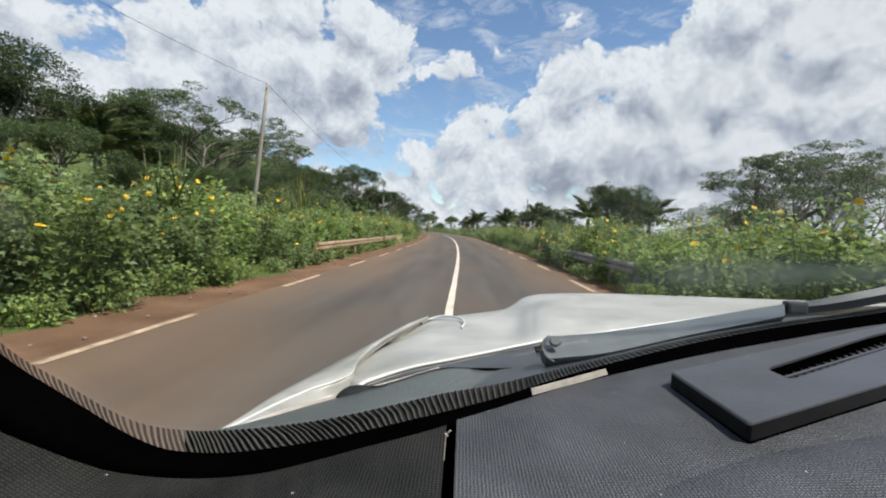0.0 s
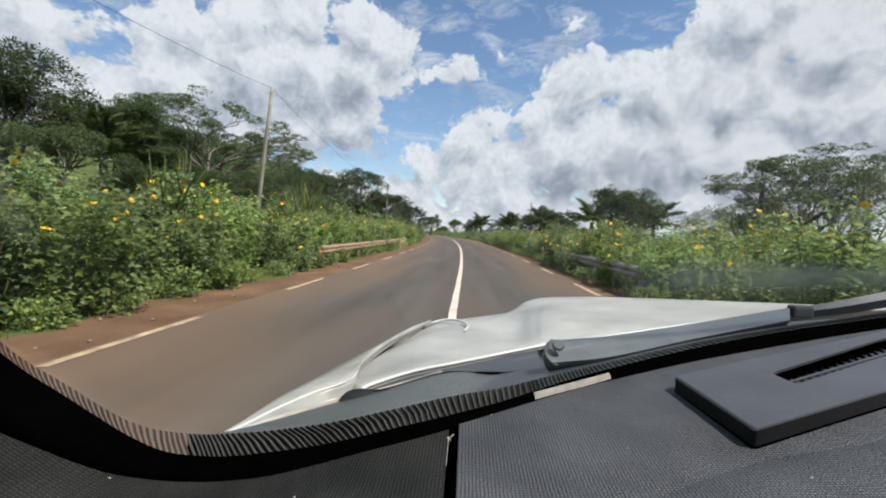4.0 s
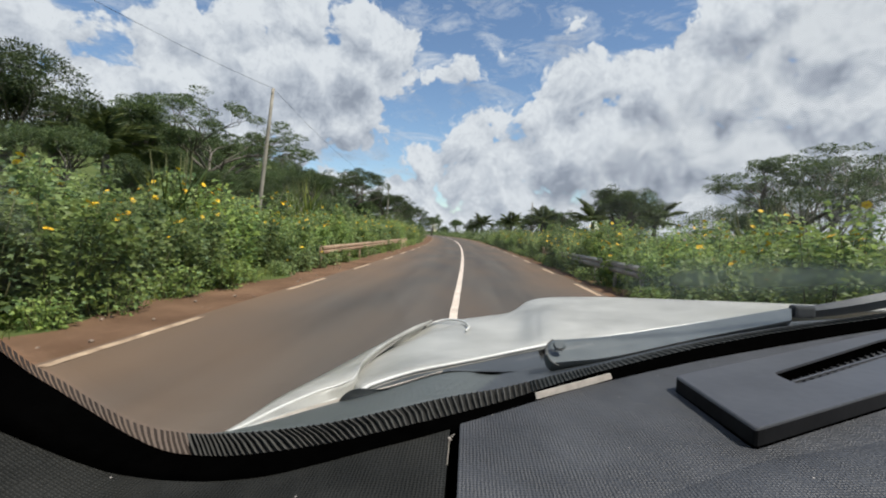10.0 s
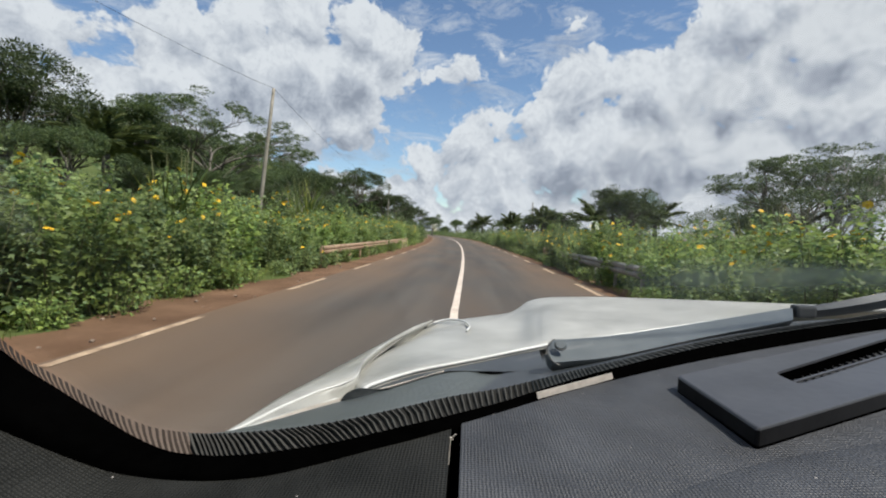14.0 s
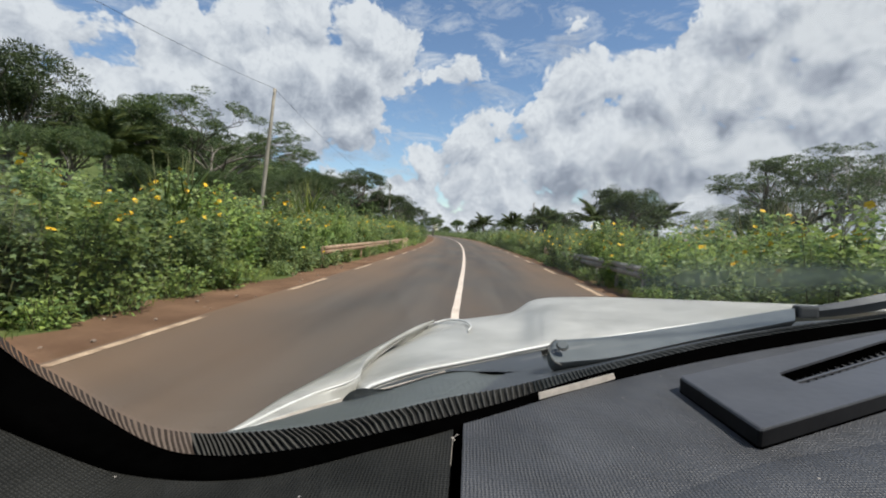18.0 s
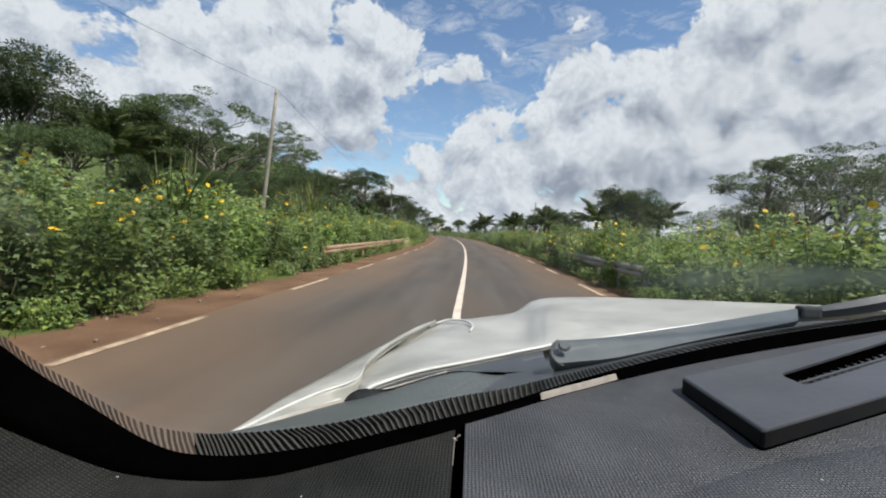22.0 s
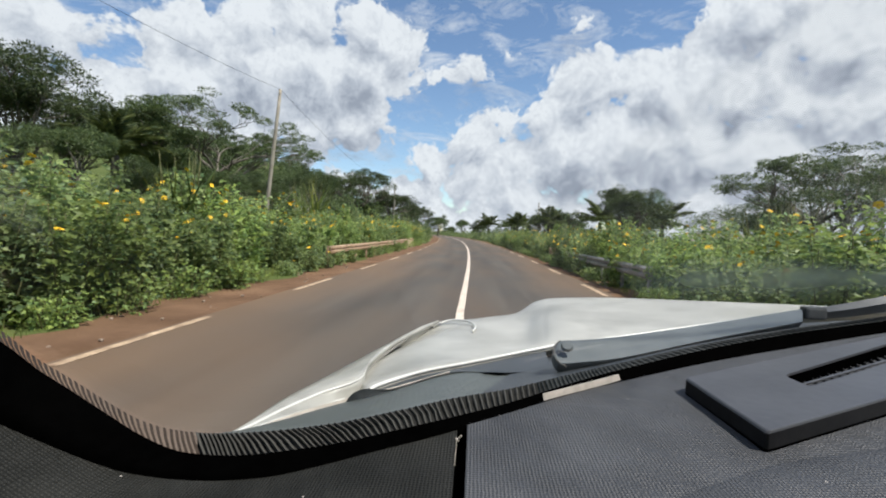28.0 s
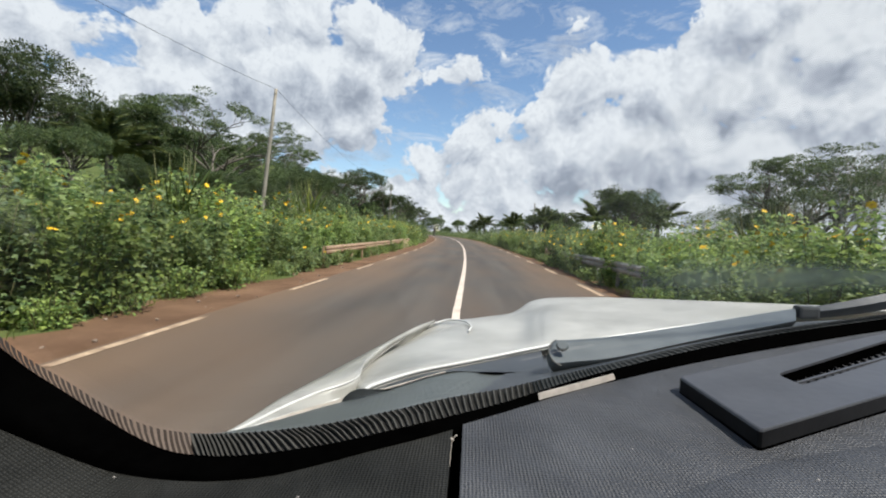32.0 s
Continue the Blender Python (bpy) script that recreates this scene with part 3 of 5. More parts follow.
# ---- shrubs, trees ----
def flower(parent, at, turn, seed):
    """A yellow daisy with a ring of petals round an orange eye."""
    rng = random.Random(seed)
    bm = bmesh.new()
    m = Matrix.Translation(at) @ turn
    for k in range(11):
        a = 2 * math.pi * k / 11 + rng.uniform(-.1, .1)
        r, wd, dz = rng.uniform(.06, .075), .018, rng.uniform(-.008, .012)
        ca, sa = math.cos(a), math.sin(a)
        q = [bm.verts.new(m @ Vector(p)) for p in ((.01 * ca, .01 * sa, 0), (.6 * r * ca - wd * sa, .6 * r * sa + wd * ca, .008), (r * ca, r * sa, dz), (.6 * r * ca + wd * sa, .6 * r * sa - wd * ca, .008))]
        bm.faces.new(q)
    ob = part("flower", bm, PETAL, parent, "yellow daisy flower")
    eye = bmesh.new()
    bmesh.ops.create_icosphere(eye, subdivisions=1, radius=0.016, matrix=m @ Matrix.Translation((0, 0, .006)) @ Matrix.Diagonal((1, 1, .6, 1)))
    part("flower_centre", eye, FLOWER_EYE, ob)
    return ob


def shrub(seed, tall=2.2, wide=1.0, count=1000, blooms=4, leaf=0.165, material=None):
    """A tall leafy flowering shrub: many upright stems with lobed leaves along them."""
    rng = random.Random(seed)
    ob = thing("flowering_shrub", (0, 0, 0), "tall leafy green roadside shrub with yellow daisies" if blooms else "leafy green roadside shrub", "shrub", "hedge along the road")
    stems, places, ways, sizes, tips = Tubes(), [], [], [], []
    number = 20
    for k in range(number):
        a, r = rng.uniform(0, 2 * math.pi), rng.uniform(0.1, 1.0) ** 0.6 * wide
        h = tall * (1.0 - 0.4 * (r / wide) ** 2) * rng.uniform(0.72, 1.06)
        foot = Vector((math.cos(a) * r * 0.45, math.sin(a) * r * 0.45, -0.12))
        tip = Vector((math.cos(a) * r, math.sin(a) * r, h))
        line = [foot.lerp(tip, i / 5) + Vector((0, 0, 0.12 * math.sin(math.pi * i / 5))) for i in range(6)]
        stems.add(line, [0.014 - 0.0018 * i for i in range(6)], 4)
        tips.append(tip)
        for j in range(count // number):
            u = rng.uniform(0.08, 1.03) ** 0.8
            q = foot.lerp(tip, u)
            b = rng.uniform(0, 2 * math.pi)
            reach = rng.uniform(0.02, 0.17) + 0.1 * (1 - u)
            way = Vector((math.cos(b), math.sin(b), rng.uniform(-0.65, 0.4)))
            places.append(q + Vector((math.cos(b), math.sin(b), 0.1)) * reach)
            ways.append(way)
            sizes.append(leaf * rng.uniform(0.55, 1.25) * (1.15 - 0.35 * u))
    stems.object("stems", STEM, ob)
    leaves("leaves", places, ways, sizes, LOBED, material or SHRUB_LEAF, ob, seed)
    for k in range(blooms):
        tip = tips[rng.randrange(len(tips))]
        turn = Euler((rng.uniform(-.9, .9), rng.uniform(-.9, .9), 0)).to_matrix().to_4x4()
        flower(ob, tip + Vector((rng.uniform(-.12, .12), rng.uniform(-.12, .12), rng.uniform(-.02, .12))), turn, seed * 31 + k)
    return ob


def branches(tubes, rng, start, way, length, radius, depth, spread_, tips, droop=0.0, flat=0.0, sides=6):
    """Grows a limb and the limbs that fork from it; the ends go into tips."""
    line, p, d = [start], start.copy(), way.normalized()
    for i in range(4):
        d = (d + Vector((rng.uniform(-1, 1), rng.uniform(-1, 1), rng.uniform(-1, 1) - droop)) * 0.16).normalized()
        p = p + d * (length / 4)
        line.append(p.copy())
    end = radius * (0.62 if depth else 0.3)
    tubes.add(line, [radius + (end - radius) * i / 4 for i in range(5)], sides)
    if depth == 0:
        tips.append((p, d))
        return
    for k in range(rng.choice((2, 3, 3))):
        axis = Vector((rng.uniform(-1, 1), rng.uniform(-1, 1), rng.uniform(-.4, 1) * (1 - flat))).normalized()
        nd = (d * (1 - spread_) + axis * spread_)
        nd.z = nd.z * (1 - flat) + 0.12
        at = line[rng.choice((3, 4, 4))]
        branches(tubes, rng, at, nd, length * rng.uniform(0.62, 0.86), end * rng.uniform(.75, 1), depth - 1, spread_, tips, droop, flat, max(3, sides - 1))


def tree(name, seed, tall, label, kind):
    """One of several kinds of tree, tall metres high, with its foot at the origin."""
    rng = random.Random(seed)
    ob = thing(name, (0, 0, 0), label, "tree", "trees beside the road")
    tubes, tips = Tubes(), []
    if kind == "umbrella":
        bole = tall * 0.42
        line = [Vector((0.06 * tall * math.sin(i), 0.03 * tall * math.cos(i * 1.3), bole * i / 4 - 0.3)) for i in range(5)]
        tubes.add(line, [tall * (0.028 - 0.003 * i) for i in range(5)], 8)
        for k in range(9):
            a = 2 * math.pi * k / 9 + rng.uniform(-.3, .3)
            branches(tubes, rng, line[rng.choice((3, 4))], Vector((math.cos(a), math.sin(a), rng.uniform(.5, 1.0))), tall * .27, tall * .012, 3, .5, tips, 0, .45, 5)
        size, flatness, per, leaf, form, mat, layer = tall * .055, .34, 210, .13, OVAL, FINE_LEAF, .85
    elif kind == "round":
        bole = tall * 0.3
        line = [Vector((0.03 * tall * math.sin(i * .9), 0, bole * i / 4 - 0.3)) for i in range(5)]
        tubes.add(line, [tall * (0.032 - 0.003 * i) for i in range(5)], 8)
        for k in range(9):
            a = 2 * math.pi * k / 9 + rng.uniform(-.3, .3)
            branches(tubes, rng, line[rng.choice((2, 3, 4, 4))], Vector((math.cos(a), math.sin(a), rng.uniform(.3, 2.2))), tall * .22, tall * .013, 3, .5, tips, 0, 0, 5)
        size, flatness, per, leaf, form, mat, layer = tall * .062, .62, 210, .15, OVAL, TREE_LEAF, 1
    elif kind == "slender":
        line = [Vector((0.02 * tall * math.sin(i * 1.1), 0.015 * tall * math.cos(i), tall * .85 * i / 7 - 0.3)) for i in range(8)]
        tubes.add(line, [tall * (0.018 - 0.002 * i) for i in range(8)], 7)
        for k in range(15):
            a = rng.uniform(0, 2 * math.pi)
            branches(tubes, rng, line[rng.choice((3, 4, 5, 6, 7, 7))], Vector((math.cos(a), math.sin(a), rng.uniform(.3, 1.4))), tall * .11, tall * .006, 1, .5, tips, .2, 0, 4)
        size, flatness, per, leaf, form, mat, layer = tall * .07, .8, 130, .16, OVAL, FINE_LEAF, 1
    elif kind == "open":
        bole = tall * 0.22
        line = [Vector((0.02 * tall * i, 0.01 * tall * i, bole * i / 3 - 0.3)) for i in range(4)]
        tubes.add(line, [tall * (0.026 - 0.003 * i) for i in range(4)], 7)
        for k in range(6):
            a = 2 * math.pi * k / 6 + rng.uniform(-.4, .4)
            branches(tubes, rng, line[-1], Vector((math.cos(a), math.sin(a), rng.uniform(.8, 2.0))), tall * .25, tall * .013, 3, .42, tips, 0, 0, 5)
        size, flatness, per, leaf, form, mat, layer = tall * .06, .6, 85, .15, OVAL, FINE_LEAF, .7
    else:
        for k in range(9):
            a = 2 * math.pi * k / 9 + rng.uniform(-.3, .3)
            branches(tubes, rng, Vector((.2 * math.cos(a), .2 * math.sin(a), -0.2)), Vector((math.cos(a), math.sin(a), rng.uniform(.8, 2.2))), tall * .36, tall * .014, 4, .36, tips, 0, 0, 5)
        per = 0
    tubes.object("trunk", PALE_BARK if kind in ("bare", "slender", "open") else BARK, ob)
    if per:
        places, ways, sizes = [], [], []
        for p, d in tips:
            if rng.random() > layer + .15:
                continue
            for j in range(per):
                v = Vector((rng.gauss(0, 1), rng.gauss(0, 1), rng.gauss(0, 1)))
                v = v.normalized() * rng.uniform(.35, 1.0) ** .5 * size * rng.uniform(.7, 1.3)
                v.z *= flatness
                places.append(p + v)
                ways.append((v.normalized() + Vector((0, 0, -.15)) + d * .3))
                sizes.append(leaf * rng.uniform(.6, 1.3))
        leaves("crown", places, ways, sizes, form, mat, ob, seed)
    return ob


def palm(seed, tall):
    """An oil palm: a rough trunk and a head of arching feathered fronds."""
    rng = random.Random(seed)
    ob = thing("palm_tree", (0, 0, 0), "oil palm with a rough trunk and arching feathered fronds", "palm", "palms beside the road")
    t = Tubes()
    line = [Vector((0.02 * i, 0, tall * .62 * i / 9 - .2)) for i in range(10)]
    t.add(line, [.26 + (.04 if i % 2 else 0) - .006 * i for i in range(10)], 9)
    t.object("trunk", BARK, ob)
    shared = None
    for k in range(20):
        if shared is None:
            places, ways, sizes = [], [], []
            rib = [Vector((0, s * 2.6, .9 * s - 1.5 * s * s)) for s in [i / 24 for i in range(25)]]
            stalk = Tubes()
            stalk.add(rib, [.035 - .0012 * i for i in range(25)], 4)
            for i in range(3, 25):
                for side in (-1, 1):
                    for extra in (0, .5):
                        places.append(rib[i].lerp(rib[i - 1], extra))
                        ways.append(Vector((side, .75, -.35 + rng.uniform(-.2, .25))))
                        sizes.append(.75 * math.sin(math.pi * (.12 + .82 * i / 25)) + .1)
            blade = (np.array([(0, 0, 0), (-.05, .4, .03), (0, 1, -.16), (.05, .4, .03)]), [(0, 2, 1), (0, 3, 2)])
            fr = leaves("frond", places, ways, sizes, blade, PALM_LEAF, ob, seed)
            shared = fr
            st = stalk.object("frond_rib", STEM, fr)
        else:
            fr = new("frond", shared.data)
            fr.parent = ob
        a = k * 2.4
        fr.matrix_basis = Matrix.Translation(line[-1] + Vector((0, 0, .1))) @ Euler((rng.uniform(.1, 1.25), rng.uniform(-.15, .15), a)).to_matrix().to_4x4() @ Matrix.Scale(tall / 7 * rng.uniform(1.05, 1.4), 4)
    return ob


def drop(ob, x, y, scale, turn, sink=0.05):
    """A copy of a plant on the ground at x, y."""
    m = Matrix.Translation((x, y, height(x, y) - sink)) @ Euler((0, 0, turn)).to_matrix().to_4x4() @ Matrix.Scale(scale, 4)
    c = copy_thing(ob, m)
    return c


def discard(ob):
    for o in (*ob.children_recursive, ob):
        bpy.data.objects.remove(o)


rng = random.Random(11)
shrubs = [shrub(s, 2.15 + .12 * (s % 4), .95 + .08 * (s % 3), 2400, (14, 8, 4, 17, 10)[s % 5], material=(SHRUB_LEAF, SHRUB_LEAF, LIME_LEAF)[s % 3]) for s in range(1, 7)]
low_shrubs = [shrub(s, 1.0, .75, 700, 1 if s % 2 else 0, .13, (LIME_LEAF, SHRUB_LEAF)[s % 2]) for s in range(20, 23)]
y = -2.0
while y < 62:
    for s, lift in ((-5.9, 0.88), (-7.5, 0.98)):
        drop(rng.choice(shrubs), road_x(y) + s + rng.uniform(-.3, .3), y + rng.uniform(-.4, .4), lift * rng.uniform(.85, 1.12), rng.uniform(0, 6.28))
    if rng.random() < .9:
        drop(rng.choice(low_shrubs), road_x(y) - 5.15 + rng.uniform(-.15, .15), y + rng.uniform(-.4, .4), rng.uniform(.55, .95), rng.uniform(0, 6.28))
    y += 1.45
y = 1.5
while y < 62:
    for s, lift in ((4.95, .78), (6.5, .88), (8.2, .98)):
        drop(rng.choice(shrubs), road_x(y) + s + rng.uniform(-.3, .3), y + rng.uniform(-.4, .4), lift * rng.uniform(.82, 1.15), rng.uniform(0, 6.28))
    if rng.random() < .8:
        drop(rng.choice(low_shrubs), road_x(y) + 4.2 + rng.uniform(-.15, .15), y, rng.uniform(.5, .8), rng.uniform(0, 6.28))
    y += 1.5


def thicket(name, spots, label, seed, count, leaf, material):
    """Far scrub joined into one leafy mass: each spot is x, y, height and half width."""
    r = np.random.default_rng(seed)
    places, ways, sizes = [], [], []
    for x, y, tall, wide in spots:
        n_ = int(count * wide * tall / 3.5)
        v = r.normal(0, 1, (n_, 3))
        v /= np.linalg.norm(v, axis=1, keepdims=True)
        v *= r.uniform(.55, 1.08, (n_, 1))
        bumps = 1 + .28 * np.sin(v[:, 0] * 5 + seed + x) * np.cos(v[:, 1] * 6 + y)
        v[:, :2] *= wide * bumps[:, None]
        v[:, 2] = np.abs(v[:, 2]) * tall * bumps
        places.append(v + (x, y, height(x, y) - .1))
        ways.append(v / (wide, wide, tall) + r.normal(0, .5, v.shape) + (0, 0, -.25))
        sizes.append(r.uniform(.6, 1.3, n_) * leaf)
    ob = leaves(name, np.concatenate(places), np.concatenate(ways), np.concatenate(sizes), SPRAY, material, None, seed)
    tagged(ob, label, "scrub", kind="stuff")


spots, y = [], 62
while y < 260:
    for s, tall in ((-7.0, 2.5), (-9.5, 3.2), (6.0, 1.9), (8.4, 2.2)):
        spots.append((road_x(y) + s + rng.uniform(-.4, .4), y + rng.uniform(-.8, .8), tall * rng.uniform(.75, 1.2), rng.uniform(1.2, 1.8)))
    y += 2.2 if y < 120 else 4
thicket("far_hedge", spots, "green flowering hedges lining the road further on", 301, 150, .34, SHRUB_LEAF)
spots = []
for k in range(230):
    y = rng.uniform(6, 120)
    s = rng.choice((-1, 1)) * rng.uniform(10, 40)
    spots.append((road_x(y) + s, y, rng.uniform(1.6, 4.6) * (1 if s < 0 else .8), rng.uniform(1.4, 2.8)))
thicket("scrub", spots[::3], "tangled dark green scrub behind the hedges", 302, 230, .24, TREE_LEAF)
thicket("scrub", spots[1::3], "bright green weeds and scrub behind the hedges", 304, 230, .24, SHRUB_LEAF)
thicket("scrub", spots[2::3], "grey-green scrub behind the hedges", 305, 230, .22, FINE_LEAF)
spots = []
for k in range(340):
    y = rng.uniform(120, 900)
    s = rng.choice((-1, 1)) * (rng.uniform(12, 90) + (y - 120) * rng.uniform(0, .9))
    spots.append((road_x(y) + s, y, rng.uniform(2.5, 6) * (1 if s < 0 else 1.05), rng.uniform(3, 7)))
for k in range(240):
    spots.append((rng.uniform(-330, -60), rng.uniform(170, 420), rng.uniform(4, 8), rng.uniform(4, 8)))
thicket("far_woods", spots, "low green woods on the distant slopes", 303, 34, .9, TREE_LEAF)
for ob in shrubs + low_shrubs:
    discard(ob)

FEATHERY = "spreading feathery tree with a flat layered crown"
DENSE = "dense dark green broad-leaved tree"
TALL = "tall slender tree with a pale trunk"
AIRY = "airy multi-stemmed tree with thin foliage"
KINDS = {
    "umbrella": [tree("umbrella_tree", s, 10, FEATHERY, "umbrella") for s in (41, 42)],
    "round": [tree("broadleaf_tree", s, 10, DENSE, "round") for s in (51, 52, 53)],
    "slender": [tree("slender_tree", s, 10, TALL, "slender") for s in (61, 62)],
    "open": [tree("airy_tree", s, 10, AIRY, "open") for s in (71, 72)],
    "bare": [tree("bare_tree", 81, 10, "leafless grey tree with fine spreading twigs", "bare")],
    "palm": [palm(91, 7.0), palm(92, 7.0)],
}
TOPS = {k: max((c @ Vector(b)).z for o in v for p in o.children for c in [p.matrix_basis] for b in p.bound_box) for k, v in KINDS.items()}
# kind, x, y, height above the road
BANK_TREES = [("round", -23.5, 22, 10.4), ("slender", -21, 15, 8.2), ("round", -20.5, 27, 9.0), ("umbrella", -17.8, 31, 10.2), ("slender", -33, 36, 12), ("round", -27.0, 39, 11),
    ("round", -19.3, 43, 7.0), ("open", -13.5, 34, 5.4), ("round", -13.2, 23, 4.6), ("round", -15.0, 30, 5.4), ("round", -17.5, 25, 6.0),
    ("round", -12.5, 17, 4.0), ("round", -16.5, 17.5, 5.6), ("palm", -18.2, 22, 7.6)]
FURTHER_TREES = [("round", -18.6, 51, 8.2), ("umbrella", -15.2, 57, 9.4), ("round", -13.8, 76, 8.4), ("round", -16.0, 110, 6.0), ("round", -5.0, 190, 7.5), ("round", -14.5, 46, 5.2),
    ("round", -13.5, 58, 5.4), ("umbrella", -14.8, 118, 8.0), ("round", -20, 132, 9.5), ("round", -13.0, 160, 8.0), ("umbrella", -16, 92, 8.2), ("round", -32, 52, 10.5),
    ("slender", -36, 60, 13), ("round", -26, 66, 10.5), ("umbrella", -24, 80, 10), ("round", -22, 98, 9)]
FIELD_TREES = [("round", 1.5, 170, 6.4), ("palm", 3.0, 102, 6.6), ("palm", 7.6, 85, 6.4), ("round", 11.8, 72, 5.6), ("umbrella", 12.6, 74, 6.2), ("round", 14.0, 42, 6.6),
    ("umbrella", 21.5, 31, 7.7), ("bare", 23.6, 30, 8.2), ("open", 19.4, 27, 5.6), ("open", 17.8, 17, 4.6), ("palm", 15.2, 58, 7.0), ("palm", 9.6, 62, 6.0),
    ("palm", 20.5, 52, 6.6), ("round", 27, 44, 6.0), ("round", 9.5, 120, 6.0), ("umbrella", 15, 92, 6.5), ("round", 24, 70, 6.5), ("open", 30, 58, 6.0),
    ("round", 20, 100, 6.5)]
for kind, x, y, top in BANK_TREES + FURTHER_TREES + FIELD_TREES:
    drop(rng.choice(KINDS[kind]), x, y, max(.3, (top - height(x, y)) / TOPS[kind]), rng.uniform(0, 6.28), .1)
for k in range(90):                     # the woods further off
    y = rng.uniform(110, 620)
    s = rng.choice((-1, -1, 1)) * (rng.uniform(14, 60) + (y - 110) * rng.uniform(.05, .75))
    x = road_x(y) + s
    drop(rng.choice(KINDS[rng.choice(("round", "round", "round", "umbrella", "slender" if s < 0 else "round"))]), x, y, rng.uniform(.6, 1.15), rng.uniform(0, 6.28), .1)
for k in range(70):                     # tall slim trees along the crest of the hill
    y = rng.uniform(210, 380)
    drop(rng.choice(KINDS[rng.choice(("round", "slender", "slender", "umbrella"))]), rng.uniform(-300, -70), y, rng.uniform(.8, 1.35), rng.uniform(0, 6.28), .1)
for group_ in KINDS.values():
    for ob in group_:
        discard(ob)


def grass_band(name, side, near_, far_, start, end, count, seed):
    """Loose grass and weeds along the foot of the hedge."""
    r = np.random.default_rng(seed)
    yy = start + (end - start) * r.random(count) ** 1.4
    ss = side * r.uniform(near_, far_, count)
    pts = np.array([(road_x(a) + s, a, height(road_x(a) + s, a) - .01) for a, s in zip(yy, ss)])
    ways = np.column_stack([r.normal(0, .45, count), r.normal(0, .45, count), np.ones(count)])
    blade = (np.array([(-.035, 0, 0), (.035, 0, 0), (.03, .55, .06), (0, 1, .25), (-.03, .55, .06)]), [(0, 1, 2, 4), (4, 2, 3)])
    ob = leaves(name, pts, ways, r.uniform(.06, .26, count), blade, GRASS, None, seed)
    tagged(ob, "loose green grass along the foot of the hedge", "grass", kind="stuff")


grass_band("verge_grass", -1, 4.95, 6.2, -2, 70, 6000, 5)
grass_band("verge_grass", 1, 3.85, 5.2, 2, 70, 7000, 6)
for k in range(60):                     # stones on the shoulder
    y, s = rng.uniform(2, 30), rng.uniform(-5.3, -3.8)
    bm = bmesh.new()
    bmesh.ops.create_icosphere(bm, subdivisions=1, radius=1)
    for v in bm.verts:
        v.co *= rng.uniform(.7, 1.2)
        v.co.z *= .6
    size = rng.uniform(.012, .04)
    me = bpy.data.meshes.new("stone")
    bm.to_mesh(me)
    bm.free()
    me.materials.append(STONE)
    ob = new("stone", me)
    ob.matrix_basis = Matrix.Translation((road_x(y) + s, y, size * .2 - .02)) @ Matrix.Scale(size, 4)
    tagged(ob, "small dusty stone on the red shoulder", "stone", "stones on the shoulder")


# ---- banana plants, reeds ----
def banana(x, y, tall, seed):
    """A banana plant: a thick green stem and a fan of long torn leaves that bow outwards."""
    r = random.Random(seed)
    ob = thing("banana_plant", (x, y, height(x, y)), "banana plant with long bowed pale green leaves", "banana plant", "banana plants beyond the hedge")
    t = Tubes()
    t.add([Vector((0, 0, tall * .5 * i / 4 - .2)) for i in range(5)], [.13 - .016 * i for i in range(5)], 8)
    t.object("stem", STEM, ob)
    for k in range(9):
        a, rise, reach = k * 2.4 + r.uniform(-.3, .3), r.uniform(.35, .6) * tall, r.uniform(.35, .6) * tall
        ca, sa = math.cos(a), math.sin(a)
        bm = bmesh.new()
        rows_ = []
        for i in range(10):
            u = i / 9
            mid_ = Vector((ca * reach * u, sa * reach * u, tall * .48 + rise * math.sin(math.pi * u * .62) - .1 * tall * u * u))
            half = .34 * math.sin(math.pi * min(1, .06 + u * .94)) ** .7 * r.uniform(.75, 1.05) + .015
            side_ = Vector((-sa, ca, 0)) * half
            rows_.append([bm.verts.new(mid_ + side_ - Vector((0, 0, half * .35))), bm.verts.new(mid_), bm.verts.new(mid_ - side_ - Vector((0, 0, half * .35)))])
        for p_, q_ in zip(rows_, rows_[1:]):
            bm.faces.new((p_[0], p_[1], q_[1], q_[0]))
            bm.faces.new((p_[1], p_[2], q_[2], q_[1]))
        part("leaf", bm, BANANA_LEAF, ob)


for x, y, tall, seed in ((17.5, 60, 4.6, 1), (19.2, 63, 5.2, 2), (11.2, 68, 4.2, 3), (22.5, 66, 4.8, 4), (14.3, 80, 4.6, 5)):
    banana(x, y, tall, seed)


def reeds(x, y, tall, count, seed):
    """A clump of tall cane grass: long arching blades, some with a feathery plume."""
    r = np.random.default_rng(seed)
    ob = thing("reed_clump", (x, y, height(x, y) - .05), "tall clump of arching cane grass standing over the hedge", "reeds", "reeds beside the road")
    blade = (np.array([(-.012, 0, 0), (.012, 0, 0), (.011, .55, -.03), (.0, 1, -.22), (-.011, .55, -.03)]), [(0, 1, 2, 4), (4, 2, 3)])
    foot = np.column_stack([r.normal(0, .3, count), r.normal(0, .3, count), r.uniform(0, tall * .35, count)])
    way = np.column_stack([r.normal(0, .3, count), r.normal(0, .3, count), np.ones(count)])
    leaves("blades", foot, way, tall * r.uniform(.4, .8, count), blade, GRASS, ob, seed)
    t = Tubes()
    for k in range(7):
        a, b = r.normal(0, .25, 2)
        line = [Vector((a + a * i * .25, b + b * i * .25, tall * i / 5 * r.uniform(.97, 1.03))) for i in range(6)]
        t.add(line, [.012, .011, .01, .008, .02, .004], 4)
    t.object("canes", STEM, ob)


